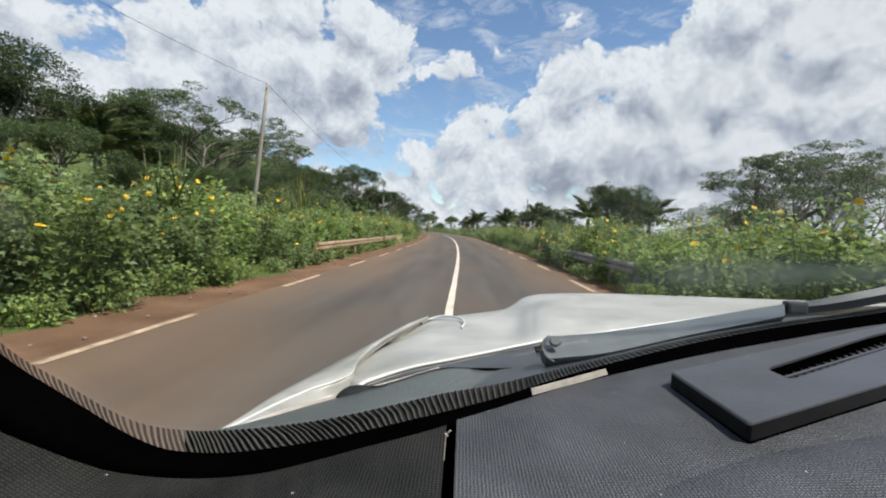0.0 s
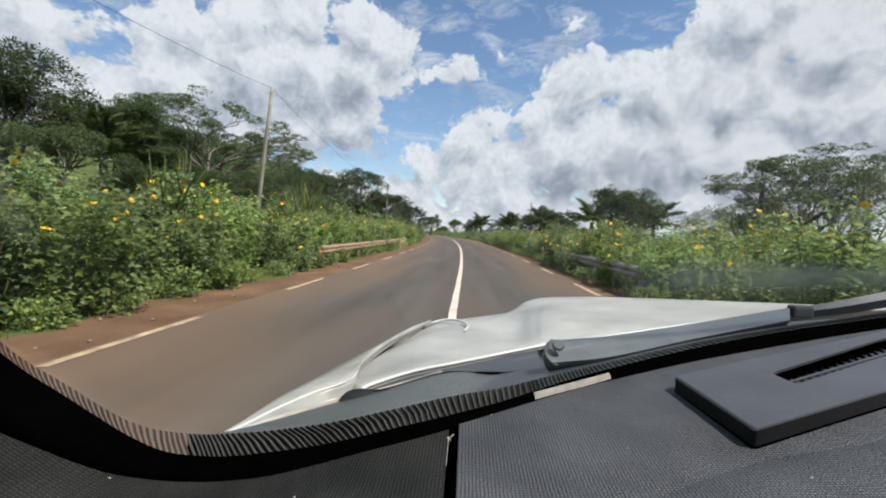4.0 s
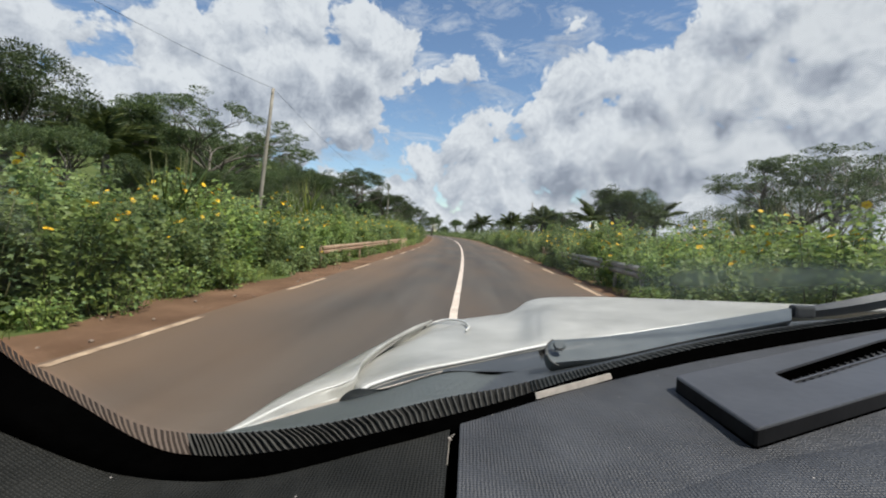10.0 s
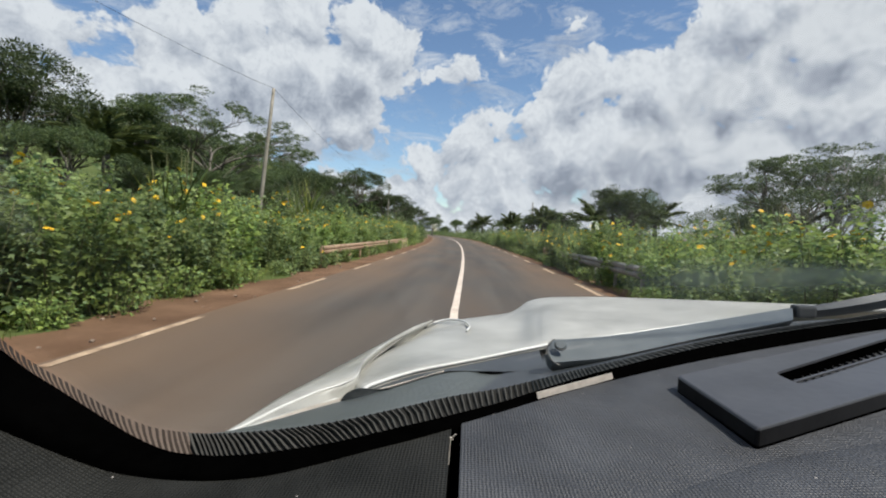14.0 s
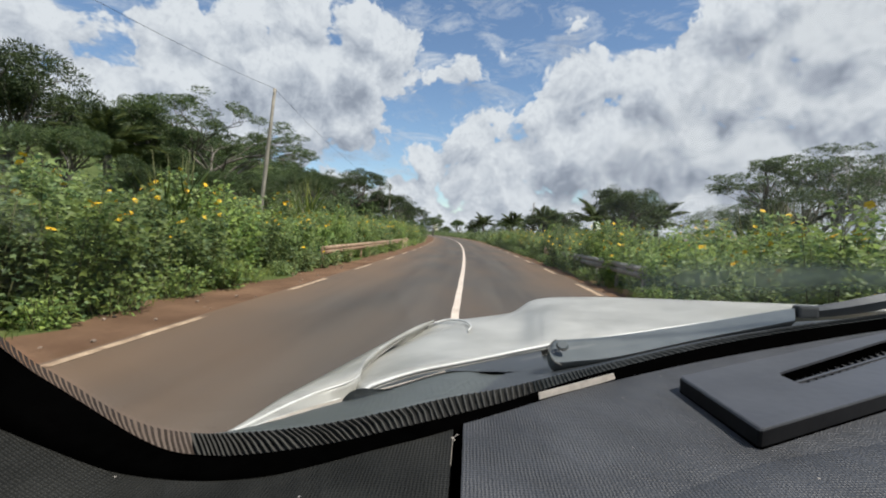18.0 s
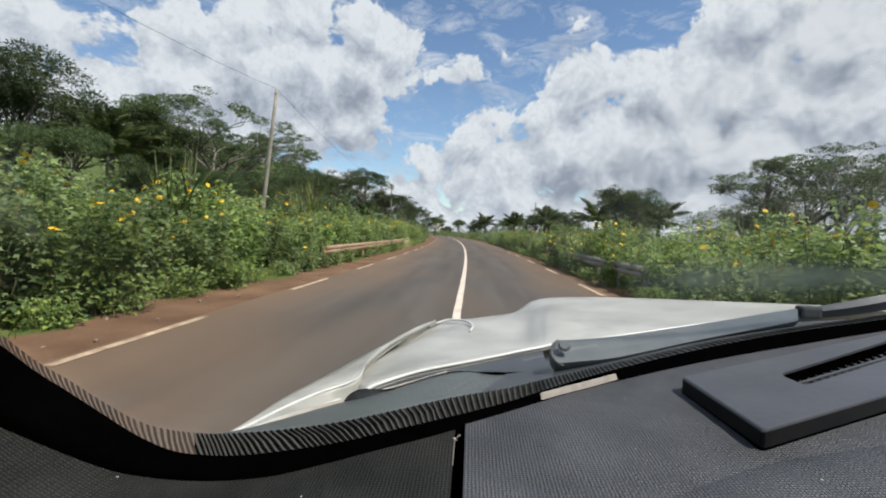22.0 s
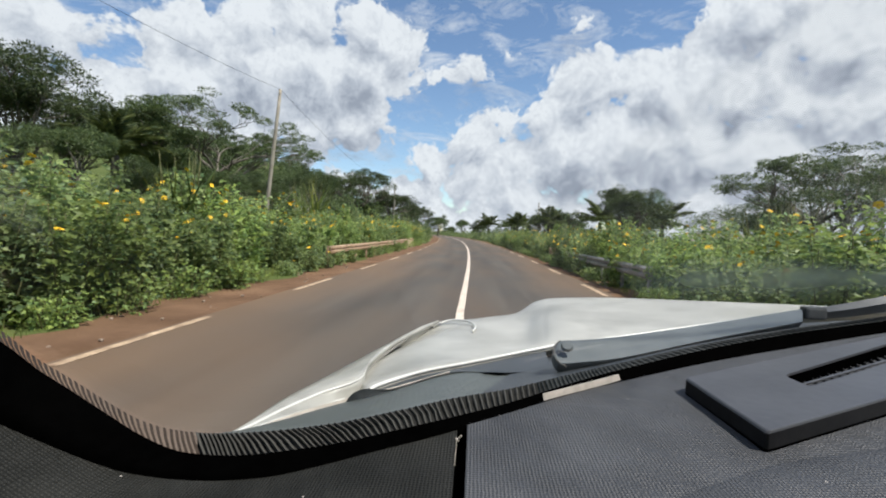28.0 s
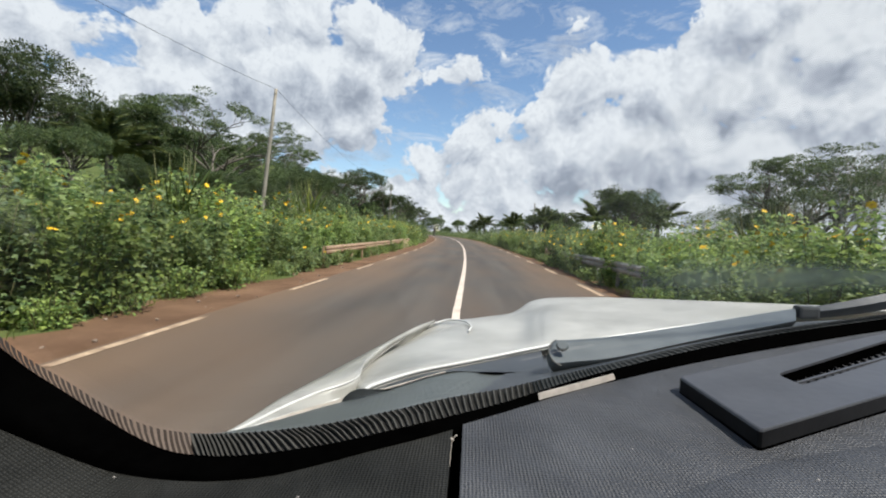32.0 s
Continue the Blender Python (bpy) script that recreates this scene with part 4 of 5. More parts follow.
for x, y, tall, count, seed in ((9.6, 15.5, 3.0, 110, 1), (11.2, 17.5, 3.4, 120, 2), (14.0, 24, 3.2, 110, 3), (10.2, 30, 3.0, 90, 4), (-7.6, 11.5, 2.9, 120, 5), (-8.8, 24, 3.6, 110, 6)):
    reeds(x, y, tall, count, seed)


# ---- poles, cable, guard rail, house ----
def pole(x, y, tall, lean):
    ob = thing("utility_pole", (x, y, height(x, y)), "weathered grey timber utility pole standing in the hedge", "pole", "poles beside the road")
    t = Tubes()
    t.add([Vector((lean * i / 5, 0, tall * i / 5 - .3)) for i in range(6)], [.12 - .008 * i for i in range(6)], 8)
    t.object("shaft", POLE_WOOD, ob)
    bm = bmesh.new()
    bmesh.ops.create_cone(bm, segments=8, radius1=.045, radius2=.03, depth=.16, cap_ends=True, matrix=Matrix.Translation((lean, -.14, tall - .5)))
    part("insulator", bm, CONCRETE, ob, "pale insulator near the top")
    bm = bmesh.new()
    box(bm, (.05, .16, .04), Matrix.Translation((lean, -.1, tall - .56)), .008)
    part("bracket", bm, STEEL, ob)
    return Vector((x + lean, y, height(x, y) + tall - .3))


heads = [pole(-13.5, -12, 8.6, .1), pole(-11.4, 24, 8.2, .8), pole(-12.6, 70, 8.3, .1), pole(-17.5, 112, 8.3, 0)]
pole(9.8, 74, 7.6, .15)
for a, b in zip(heads, heads[1:]):
    t = Tubes()
    t.add([a.lerp(b, i / 16) - Vector((0, 0, 1.1 * 4 * (i / 16) * (1 - i / 16))) for i in range(17)], [.009] * 17, 4)
    tagged(t.object("overhead_cable", WIRE), "dark overhead cable slung between timber poles", "cable", "cables")


def guard_rail(side_offset, start, end, material, label, step=2.0):
    """A low W-beam on posts."""
    ob = thing("guard_rail", (road_x(start) + side_offset, start, 0), label, "guard rail")
    o = ob.location
    profile = [(0, .42), (.05, .47), (.05, .53), (0, .57), (.05, .61), (.05, .67), (0, .72)]
    count = int((end - start) / step)
    for k in range(count):
        rows = []
        for y in (start + k * step, start + (k + 1) * step - .01):
            rows.append([Vector((road_x(y) + side_offset - a * (1 if side_offset > 0 else -1), y, b)) - o for a, b in profile])
        part("rail_panel", loft(rows, .004), material, ob)
    for k in range(count + 1):
        y = start + k * step
        bm = bmesh.new()
        box(bm, (.08, .1, .8), Matrix.Translation(Vector((road_x(y) + side_offset + (.06 if side_offset > 0 else -.06), y, .32)) - o), .008)
        part("post", bm, material, ob)


guard_rail(4.25, 11.0, 21.0, PALE_STEEL, "pale dulled steel guard rail half hidden by the hedge")
guard_rail(-4.95, 16.0, 36.0, RUST, "dusty tan rusting guard rail along the shoulder")


def parapet(side_offset, start, end):
    """A short weathered concrete parapet of a culvert, with a sloped end block."""
    x = road_x(start) + side_offset
    ob = thing("parapet", (x, start, 0), "low ochre-stained concrete parapet at a culvert", "parapet", "parapets beside the road")
    bm = bmesh.new()
    box(bm, (.28, end - start, .62), Matrix.Translation((road_x(end) / 2 - road_x(start) / 2, (end - start) / 2, .25)), .03)
    part("wall", bm, OCHRE_CONCRETE, ob)
    for y_ in (0, end - start):
        bm = bmesh.new()
        box(bm, (.36, .42, .8), Matrix.Translation((road_x(start + y_) - road_x(start), y_, .32)), .05)
        part("end_block", bm, OCHRE_CONCRETE, ob)


parapet(-4.95, 36.4, 39.6)
parapet(4.5, 22.0, 25.0)


def house(x, y, turn):
    ob = thing("house", (x, y, height(x, y)), "small earth-walled house with a rusting tin roof", "house")
    ob.rotation_euler = (0, 0, turn)
    wide, deep, high = 7.0, 5.0, 2.6
    bm = bmesh.new()
    for a, b, cx, cy in ((wide, .2, 0, -deep / 2), (wide, .2, 0, deep / 2), (.2, deep - .2, -wide / 2 + .1, 0), (.2, deep - .2, wide / 2 - .1, 0)):
        box(bm, (a, b, high + .6), Matrix.Translation((cx, cy, high / 2 - .3)))
    part("wall", bm, CLAY_WALL, ob)
    for s in (-1, 1):
        bm = bmesh.new()
        box(bm, (wide + .8, deep * .62, .05), Matrix.Translation((0, s * deep * .28, high + .35)) @ Euler((-s * .35, 0, 0)).to_matrix().to_4x4())
        part("roof", bm, TIN, ob)
    for cx, wd, hg, cz, nm in ((-2, 1, 1, 1.5, "window"), (2, 1, 1, 1.5, "window"), (0, .9, 2, 1, "door")):
        bm = bmesh.new()
        box(bm, (wd, .06, hg), Matrix.Translation((cx, -deep / 2 - .1, cz)))
        part(nm, bm, DARK, ob)


house(-40, 62, .4)
house(27, 52, -.5)

# ---- the car ----
ORIGIN = Vector((0.42, -0.3, 0.0))
car = thing("car", ORIGIN, "dusty white car with a dark grey dashboard, standing on the road", "car")


def local(points, count=0):
    p = spline(points, count) if count else [Vector(q) for q in points]
    return [q - ORIGIN for q in p]


DASH_EDGE = [(-0.439, 0.331, 1.225), (-0.406, 0.343, 1.199), (-0.384, 0.351, 1.183), (-0.362, 0.358, 1.169), (-0.338, 0.365, 1.155), (-0.314, 0.372, 1.142), (-0.288, 0.379, 1.131), (-0.258, 0.38, 1.128), (-0.224, 0.375, 1.131), (-0.194, 0.376, 1.133), (-0.157, 0.382, 1.137), (-0.111, 0.397, 1.145), (-0.064, 0.419, 1.152), (-0.013, 0.455, 1.154), (0.046, 0.496, 1.158), (0.115, 0.538, 1.166), (0.192, 0.579, 1.174), (0.322, 0.637, 1.188), (0.468, 0.693, 1.202), (0.649, 0.754, 1.22), (0.858, 0.811, 1.239)]
SEAL_TOP = [(-0.466, 0.351, 1.286), (-0.429, 0.363, 1.256), (-0.406, 0.371, 1.239), (-0.382, 0.378, 1.216), (-0.357, 0.385, 1.196), (-0.331, 0.392, 1.175), (-0.304, 0.399, 1.154), (-0.271, 0.400, 1.141), (-0.236, 0.395, 1.141), (-0.205, 0.396, 1.142), (-0.165, 0.402, 1.146), (-0.118, 0.417, 1.150), (-0.068, 0.439, 1.156), (-0.014, 0.475, 1.158), (0.048, 0.516, 1.162), (0.119, 0.558, 1.173), (0.198, 0.599, 1.184), (0.331, 0.657, 1.202), (0.480, 0.713, 1.219), (0.665, 0.774, 1.236), (0.877, 0.831, 1.260)]
RIB_TOP = [(-0.479, 0.361, 1.297), (-0.441, 0.373, 1.266), (-0.417, 0.381, 1.246), (-0.392, 0.388, 1.222), (-0.366, 0.395, 1.203), (-0.339, 0.402, 1.182), (-0.311, 0.409, 1.163), (-0.279, 0.410, 1.155), (-0.242, 0.405, 1.156), (-0.210, 0.406, 1.158), (-0.170, 0.412, 1.161), (-0.121, 0.427, 1.165), (-0.070, 0.449, 1.171), (-0.015, 0.485, 1.174), (0.048, 0.526, 1.174), (0.120, 0.568, 1.181), (0.201, 0.609, 1.190), (0.336, 0.667, 1.208), (0.486, 0.723, 1.224), (0.673, 0.784, 1.242), (0.887, 0.841, 1.267)]
HOOD_REAR = [(-0.137, 0.620, 1.130), (-0.126, 0.650, 1.129), (-0.078, 0.720, 1.128), (-0.007, 0.780, 1.129), (0.053, 0.830, 1.130), (0.107, 0.855, 1.137), (0.140, 0.870, 1.141), (0.169, 0.885, 1.144), (0.304, 0.930, 1.157), (0.491, 0.980, 1.180), (0.692, 1.030, 1.202), (0.918, 1.070, 1.215), (1.161, 1.100, 1.219)]
HOOD_MID = [(-0.194, 0.900, 1.071), (-0.186, 0.930, 1.086), (-0.111, 1.000, 1.105), (-0.012, 1.060, 1.114), (0.069, 1.110, 1.116), (0.132, 1.135, 1.122), (0.171, 1.150, 1.144), (0.218, 1.165, 1.163), (0.335, 1.210, 1.167), (0.630, 1.260, 1.169), (0.879, 1.310, 1.174), (1.158, 1.350, 1.182), (1.457, 1.380, 1.184)]
HOOD_FRONT = [(-0.094, 1.300, 1.092), (-0.001, 1.340, 1.099), (0.066, 1.370, 1.105), (0.127, 1.400, 1.111), (0.158, 1.420, 1.123), (0.189, 1.430, 1.144), (0.235, 1.450, 1.154), (0.296, 1.450, 1.160), (0.435, 1.450, 1.166), (0.673, 1.450, 1.168), (0.972, 1.450, 1.169), (1.244, 1.450, 1.171), (1.531, 1.450, 1.174)]
FENDER_TOP = [(-0.257, 0.45, 1.126), (-0.256, 0.52, 1.12), (-0.249, 0.6, 1.118), (-0.236, 0.7, 1.111), (-0.214, 0.82, 1.107), (-0.179, 0.96, 1.108), (-0.129, 1.15, 1.109), (-0.094, 1.3, 1.099)]
FENDER_IN = [(-0.260, 0.460, 1.120), (-0.239, 0.500, 1.120), (-0.217, 0.560, 1.113), (-0.192, 0.620, 1.105), (-0.161, 0.690, 1.100), (-0.182, 0.800, 1.096), (-0.161, 1.000, 1.097), (-0.096, 1.290, 1.092)]
SHUT_LINE = [(-0.083, 1.280, 1.095), (-0.131, 1.170, 1.098), (-0.159, 0.990, 1.101), (-0.179, 0.860, 1.100), (-0.175, 0.780, 1.103), (-0.156, 0.700, 1.114), (-0.138, 0.640, 1.123)]
ARM_TOP = [(0.116, 0.650, 1.187), (0.118, 0.650, 1.198), (0.126, 0.650, 1.204), (0.153, 0.660, 1.204), (0.226, 0.690, 1.207), (0.381, 0.760, 1.219), (0.568, 0.830, 1.240)]
ARM_LOW = [(0.115, 0.646, 1.187), (0.119, 0.646, 1.176), (0.127, 0.646, 1.170), (0.154, 0.656, 1.170), (0.226, 0.686, 1.173), (0.380, 0.756, 1.192), (0.567, 0.826, 1.216)]
BLADE = [(0.564, 0.830, 1.239), (0.629, 0.840, 1.248), (0.736, 0.860, 1.268), (0.946, 0.900, 1.310)]
BLADE_LOW = [(0.578, 0.825, 1.223), (0.636, 0.835, 1.227), (0.734, 0.855, 1.240), (0.942, 0.895, 1.279)]
TAG = [(0.083, 0.523, 1.171), (0.085, 0.524, 1.162), (0.187, 0.580, 1.173), (0.183, 0.578, 1.182)]
STRIP = [(-0.232, 0.460, 1.131), (-0.194, 0.500, 1.137), (-0.149, 0.550, 1.138), (-0.095, 0.600, 1.140), (-0.030, 0.650, 1.148)]
NUT = [(0.132, 0.638, 1.200)]
VENT_PLATE = [(0.245, 0.538, 1.194), (0.834, 0.789, 1.253), (0.587, 0.552, 1.222), (0.258, 0.410, 1.188)]
CREASE = [(0.133, 0.328, 1.160), (0.153, 0.339, 1.162), (0.179, 0.352, 1.165), (0.206, 0.365, 1.168), (0.234, 0.376, 1.171), (0.263, 0.387, 1.173), (0.305, 0.397, 1.177), (0.358, 0.408, 1.182), (0.456, 0.424, 1.191)]
WING_CREASE = [(-0.2566, 0.449, 1.1266), (-0.2487, 0.505, 1.119), (-0.2333, 0.57, 1.1158), (-0.2077, 0.625, 1.1168), (-0.166, 0.675, 1.123), (-0.1729, 0.79, 1.1186), (-0.1573, 0.98, 1.1068), (-0.0942, 1.29, 1.0969)]
ARM_RIM = [(0.1232, 0.64, 1.207), (0.1158, 0.64, 1.1995), (0.1155, 0.64, 1.1884), (0.1214, 0.64, 1.1776), (0.1336, 0.645, 1.1689)]
WELL_TOP = [(-0.1495, 0.55, 1.1403), (-0.1452, 0.552, 1.1462), (-0.1391, 0.555, 1.1505), (-0.129, 0.56, 1.1529), (-0.1119, 0.575, 1.148), (-0.0932, 0.59, 1.1439)]
WELL_LOW = [(-0.1487, 0.55, 1.139), (-0.1394, 0.552, 1.1409), (-0.1291, 0.556, 1.1429), (-0.1191, 0.565, 1.1438), (-0.1069, 0.58, 1.1429), (-0.0927, 0.592, 1.1429)]
COWL_MARK = [(0.022, 0.700, 1.142)]
FILM_LINE = [(0.172, 0.620, 1.246), (0.340, 0.680, 1.247), (0.513, 0.740, 1.248), (0.678, 0.790, 1.251), (0.839, 0.820, 1.256)]
ARC = [(-0.092, 1.280, 1.093), (-0.061, 1.290, 1.101), (-0.029, 1.270, 1.107), (-0.003, 1.220, 1.112), (0.009, 1.140, 1.117), (0.003, 1.080, 1.118)]
SLOT = [(0.354, 0.541, 1.202), (0.561, 0.651, 1.224), (0.791, 0.749, 1.248), (0.730, 0.689, 1.240), (0.497, 0.575, 1.216), (0.358, 0.505, 1.201)]
N = 120


def rows_between(a, b, steps, bulge=0.0):
    out = []
    for k in range(steps + 1):
        u = k / steps
        out.append([p.lerp(q, u) + Vector((0, 0, bulge * math.sin(math.pi * u))) for p, q in zip(a, b)])
    return out


def nearer(p, k):
    """A point moved along its line from the driver's eye."""
    eye_ = Vector((0, 0, EYE)) - ORIGIN
    return eye_ + (p - eye_) * k


# dashboard pad, from the foot of the windscreen back towards the seats, rolling down at its near edge
edge_fine = local(DASH_EDGE, 600)
edge = local(DASH_EDGE, N)
cut = [i for i, p in enumerate(edge_fine) if p.x + ORIGIN.x > -0.002][0]


def pad_rows(line):
    rows = []
    for back, fall in ((0, 0), (.06, 0), (.14, .001), (.24, .003), (.34, .01), (.42, .03), (.47, .08), (.49, .3)):
        rows.append([Vector((p.x, p.y - back, p.z - fall - back * .05)) for p in line])
    return rows


dashboard = part("dashboard", loft(pad_rows(edge_fine[cut::4])), DASH, car, "dark grey grained soft plastic dashboard top", True)
gap = .010
# the left pad carries its shade in its colour
part("side_pad", loft(pad_rows([p - Vector((gap, 0, .003)) for p in edge_fine[cut % 4:cut + 1:4]])), SHADED_DASH, dashboard, "grained side pad, darkened as in shade", True)
seam = edge_fine[cut]
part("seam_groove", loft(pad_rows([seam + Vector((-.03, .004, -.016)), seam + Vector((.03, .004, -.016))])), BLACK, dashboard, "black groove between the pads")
# narrow pale lip on the side of the groove
lip = [[Vector((seam.x - gap - .0005 + a, seam.y - b, seam.z - .004 - b * .09 + c)) for b in (.012, .028, .045, .06)] for a, c in ((0, -.001), (.0007, -.004))]
part("groove_lip", loft(lip), PAPER, dashboard, "thin pale lip")
# raised vent surround with a long slot
plate = local(VENT_PLATE)
slot = local(SLOT)


def ring(points, each):
    out = []
    for a, b in zip(points, points[1:] + points[:1]):
        out += [a.lerp(b, i / each) for i in range(each)]
    return out


def rounded(points, r):
    out = []
    for i, p in enumerate(points):
        a, b = points[i - 1] - p, points[(i + 1) % len(points)] - p
        ra, rb = min(r, a.length * .4), min(r, b.length * .4)
        out += [p + a.normalized() * ra, p + (a.normalized() * ra + b.normalized() * rb) * .28, p + b.normalized() * rb]
    return out


outer = ring(rounded([plate[0], plate[1], plate[2], plate[3]], .0035), 4)
slot_line = rounded(slot, .008)


def around(points, centre, count):
    """Points where rays at even angles from the centre meet a loop."""
    out = []
    for k in range(count):
        a = 2 * math.pi * k / count
        d = Vector((math.cos(a), math.sin(a)))
        best = None
        for p, q in zip(points, points[1:] + points[:1]):
            e, s = (q - p).to_2d(), (p - centre).to_2d()
            den = d.x * e.y - d.y * e.x
            if abs(den) < 1e-9:
                continue
            t, u = (s.x * e.y - s.y * e.x) / den, (s.x * d.y - s.y * d.x) / den
            if t > 0 and -1e-6 <= u <= 1 + 1e-6 and (best is None or t < best[0]):
                best = (t, p.lerp(q, u))
        out.append(best[1])
    return out


centre = sum(slot, Vector()) / len(slot)
o_loop, i_loop = around(outer, centre, 1200), around(slot_line, centre, 1200)
down = Vector((0, 0, -1))
rows = [[p + down * .0025 for p in o_loop], [p.lerp(centre, .003) + down * .0007 for p in o_loop], [p.lerp(centre, .009) for p in o_loop], i_loop, [p + down * .003 for p in i_loop]]
vent = part("vent_surround", loft(rows, closed=True), VENT, dashboard, "raised smooth dark plastic vent surround", False)
# black ring that paints the contact shadow below the surround
part("vent_gasket", loft([[p + down * .026 + (p - centre) * .001 for p in o_loop], [p + down * .0165 + (p - centre) * .001 for p in o_loop], [p + down * .0165 for p in o_loop]], closed=True), BLACK, dashboard, "black contact shade under the vent surround")
# slot wall and well are coloured black for the shade inside
part("slot_wall", loft([[p + down * .003 for p in i_loop], [p + down * .034 for p in i_loop]], closed=True), BLACK, dashboard, "slot wall, black for the shade inside")
# upright faces get the darkened plastic, as light comes from above
part("vent_side", loft([[p + down * .024 for p in o_loop], [p + down * .0025 for p in o_loop]], closed=True), VENT_SHADE, dashboard, "glossy side of the vent surround, darkened as shade")
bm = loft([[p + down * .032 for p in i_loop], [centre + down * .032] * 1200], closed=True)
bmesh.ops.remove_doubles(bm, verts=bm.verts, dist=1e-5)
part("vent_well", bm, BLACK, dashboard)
axis = (slot[1] - slot[0]).normalized()
for k in range(26):
    s = .02 + k * .016
    a = slot[0] + axis * s
    b = slot[5] + axis * s
    mid, across = a.lerp(b, .5), (b - a)
    bm = bmesh.new()
    m = Matrix.Translation(mid + down * .0255) @ Matrix.Rotation(math.atan2(across.y, across.x), 4, "Z") @ Matrix.Rotation(.5, 4, "Y")
    box(bm, (across.length * 1.05, .0016, .010), m)
    part("vent_slat", bm, VENT_SHADE, dashboard)
for f in (.33, .6):
    a, b = slot[0].lerp(slot[5], f), slot[2].lerp(slot[3], f)
    t = Tubes()
    t.add([a + down * .010, b + down * .010], [.0018, .0018], 5)
    t.object("vent_bar", VENT, dashboard)
crease = local(CREASE, 40)
fold = [[p + Vector((0, .004, -.006)) for p in crease], [p + Vector((0, .0015, -.0006)) for p in crease], crease] + [[p + Vector((0, -d, -d * .05 - f)) for p in crease] for d, f in ((.05, 0), (.12, .004), (.2, .02), (.26, .09))]
part("lower_pad", loft(fold), DASH, dashboard, "lower dashboard pad with a moulded fold", True)
# black band round the glass, ribs for its dots' reflection, the pale strip on it
seal = local(SEAL_TOP, N)
rib = local(RIB_TOP, N)
low = [p + Vector((0, .006, -.02)) for p in edge]
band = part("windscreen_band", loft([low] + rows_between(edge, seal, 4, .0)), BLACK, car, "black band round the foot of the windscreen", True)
# dark sheet that paints the shade between the ribs
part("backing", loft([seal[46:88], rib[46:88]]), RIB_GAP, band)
part("band_end", loft([seal[87:], rib[87:]]), LIP, band, "dark slate rubber lip behind the dashboard")
ridges, ticks, fine_ridges = bmesh.new(), bmesh.new(), bmesh.new()
fine_a, fine_b = local(SEAL_TOP, 1100), local(RIB_TOP, 1100)
LEANS = ((0, -9), (330, -11), (385, -3), (440, -13), (495, -19), (550, -20), (605, -21), (660, -11), (715, -6), (770, -1), (1100, -13))
k = 24.0
while k < 1080:
    lean = np.interp(k, [a_ for a_, b_ in LEANS], [b_ for a_, b_ in LEANS])
    step_ = 10 if k < 440 else 8 if k < 570 else 5.6 if k < 795 else 4
    i = int(k)
    p, q = fine_a[i], fine_b[max(0, int(k + lean))]
    m_ = p.lerp(q, .5) + Vector((0, -.0012, .001)) + (fine_a[min(i + 4, 1099)] - p) * (.5 if 440 < k < 700 else 0)
    r_ = (fine_a[i + 6] - p) * (step_ * .55 / 6)
    up = Vector((0, -.0022, .0018)) * (1 if k < 795 else .5)
    sheet = ticks if k < 430 else ridges if k < 795 else fine_ridges
    v = [sheet.verts.new(x) for x in (p, p + r_, m_ + r_, m_, q + r_, q, p + r_ * .5 + up, m_ + r_ * .5 + up, q + r_ * .5 + up)]
    for f in ((0, 6, 7, 3), (6, 1, 2, 7), (3, 7, 8, 5), (7, 2, 4, 8), (0, 1, 6), (5, 8, 4)):
        sheet.faces.new([v[i_] for i_ in f])
    k += step_
tagged(part("tick_band", ticks, TICK, band, "dark brown printed ticks on the glass edge"), kind="stuff")
tagged(part("rib_band", ridges, DOT_RIBS, band, "grey ribs standing in for reflected edge dots"), kind="stuff")
tagged(part("fine_rib_band", fine_ridges, LIP, band, "fine dark ribs standing in for reflected edge dots"), kind="stuff")
tag = local(TAG)
part("paper_strip", loft([[tag[0], tag[3]], [tag[1], tag[2]]], .001), PAPER, band, "pale paper strip under the glass")
crumb_rng = random.Random(8)
for at_ in local([(-0.0133, 0.44, 1.1482), (-0.0106, 0.44, 1.15), (-0.0079, 0.44, 1.1519), (-0.0116, 0.44, 1.1466), (-0.0089, 0.44, 1.1484), (-0.0063, 0.44, 1.1536)]):
    bm = bmesh.new()
    bmesh.ops.create_icosphere(bm, subdivisions=1, radius=.0013 * crumb_rng.uniform(.6, 1.2), matrix=Matrix.Translation(at_) @ Matrix.Diagonal((1.3, 1, .7, 1)))
    part("crumb", bm, PAPER, dashboard, "pale crumb in the groove")
for line in [[(-0.1282, 0.405, 1.1445), (-0.1243, 0.406, 1.1453), (-0.1204, 0.407, 1.145)], [(-0.1066, 0.412, 1.1446), (-0.1002, 0.414, 1.1445), (-0.0949, 0.416, 1.1466)]]:
    t = Tubes()
    t.add(local(line, 8), [.0006] * 8, 4)
    t.object("scuff", PAPER, band)["label"] = "thin pale scuff"
# cowl below the glass; its left part is lightened for the reflection there
hood_rear = local(HOOD_REAR, N)
first = [i for i, p in enumerate(rib) if p.x + ORIGIN.x > -.262][0]
near_line = [rib[first + int((N - 1 - first) * i / (N - 1))] + Vector((0, .004, -.004)) for i in range(N)]
far_points = STRIP + COWL_MARK + [(x, y + .03, z - .03) for x, y, z in HOOD_REAR[5:]]
cowl_line = local(far_points, N)
mark = local(COWL_MARK)[0].x
split = [i for i, p in enumerate(near_line) if p.x > mark - .02][0]
cowl = part("cowl", loft([r_[:split + 1] for r_ in rows_between(near_line, cowl_line, 5)]), COWL, car, "grey plastic cowl, tinted for the glass reflection over it", True)
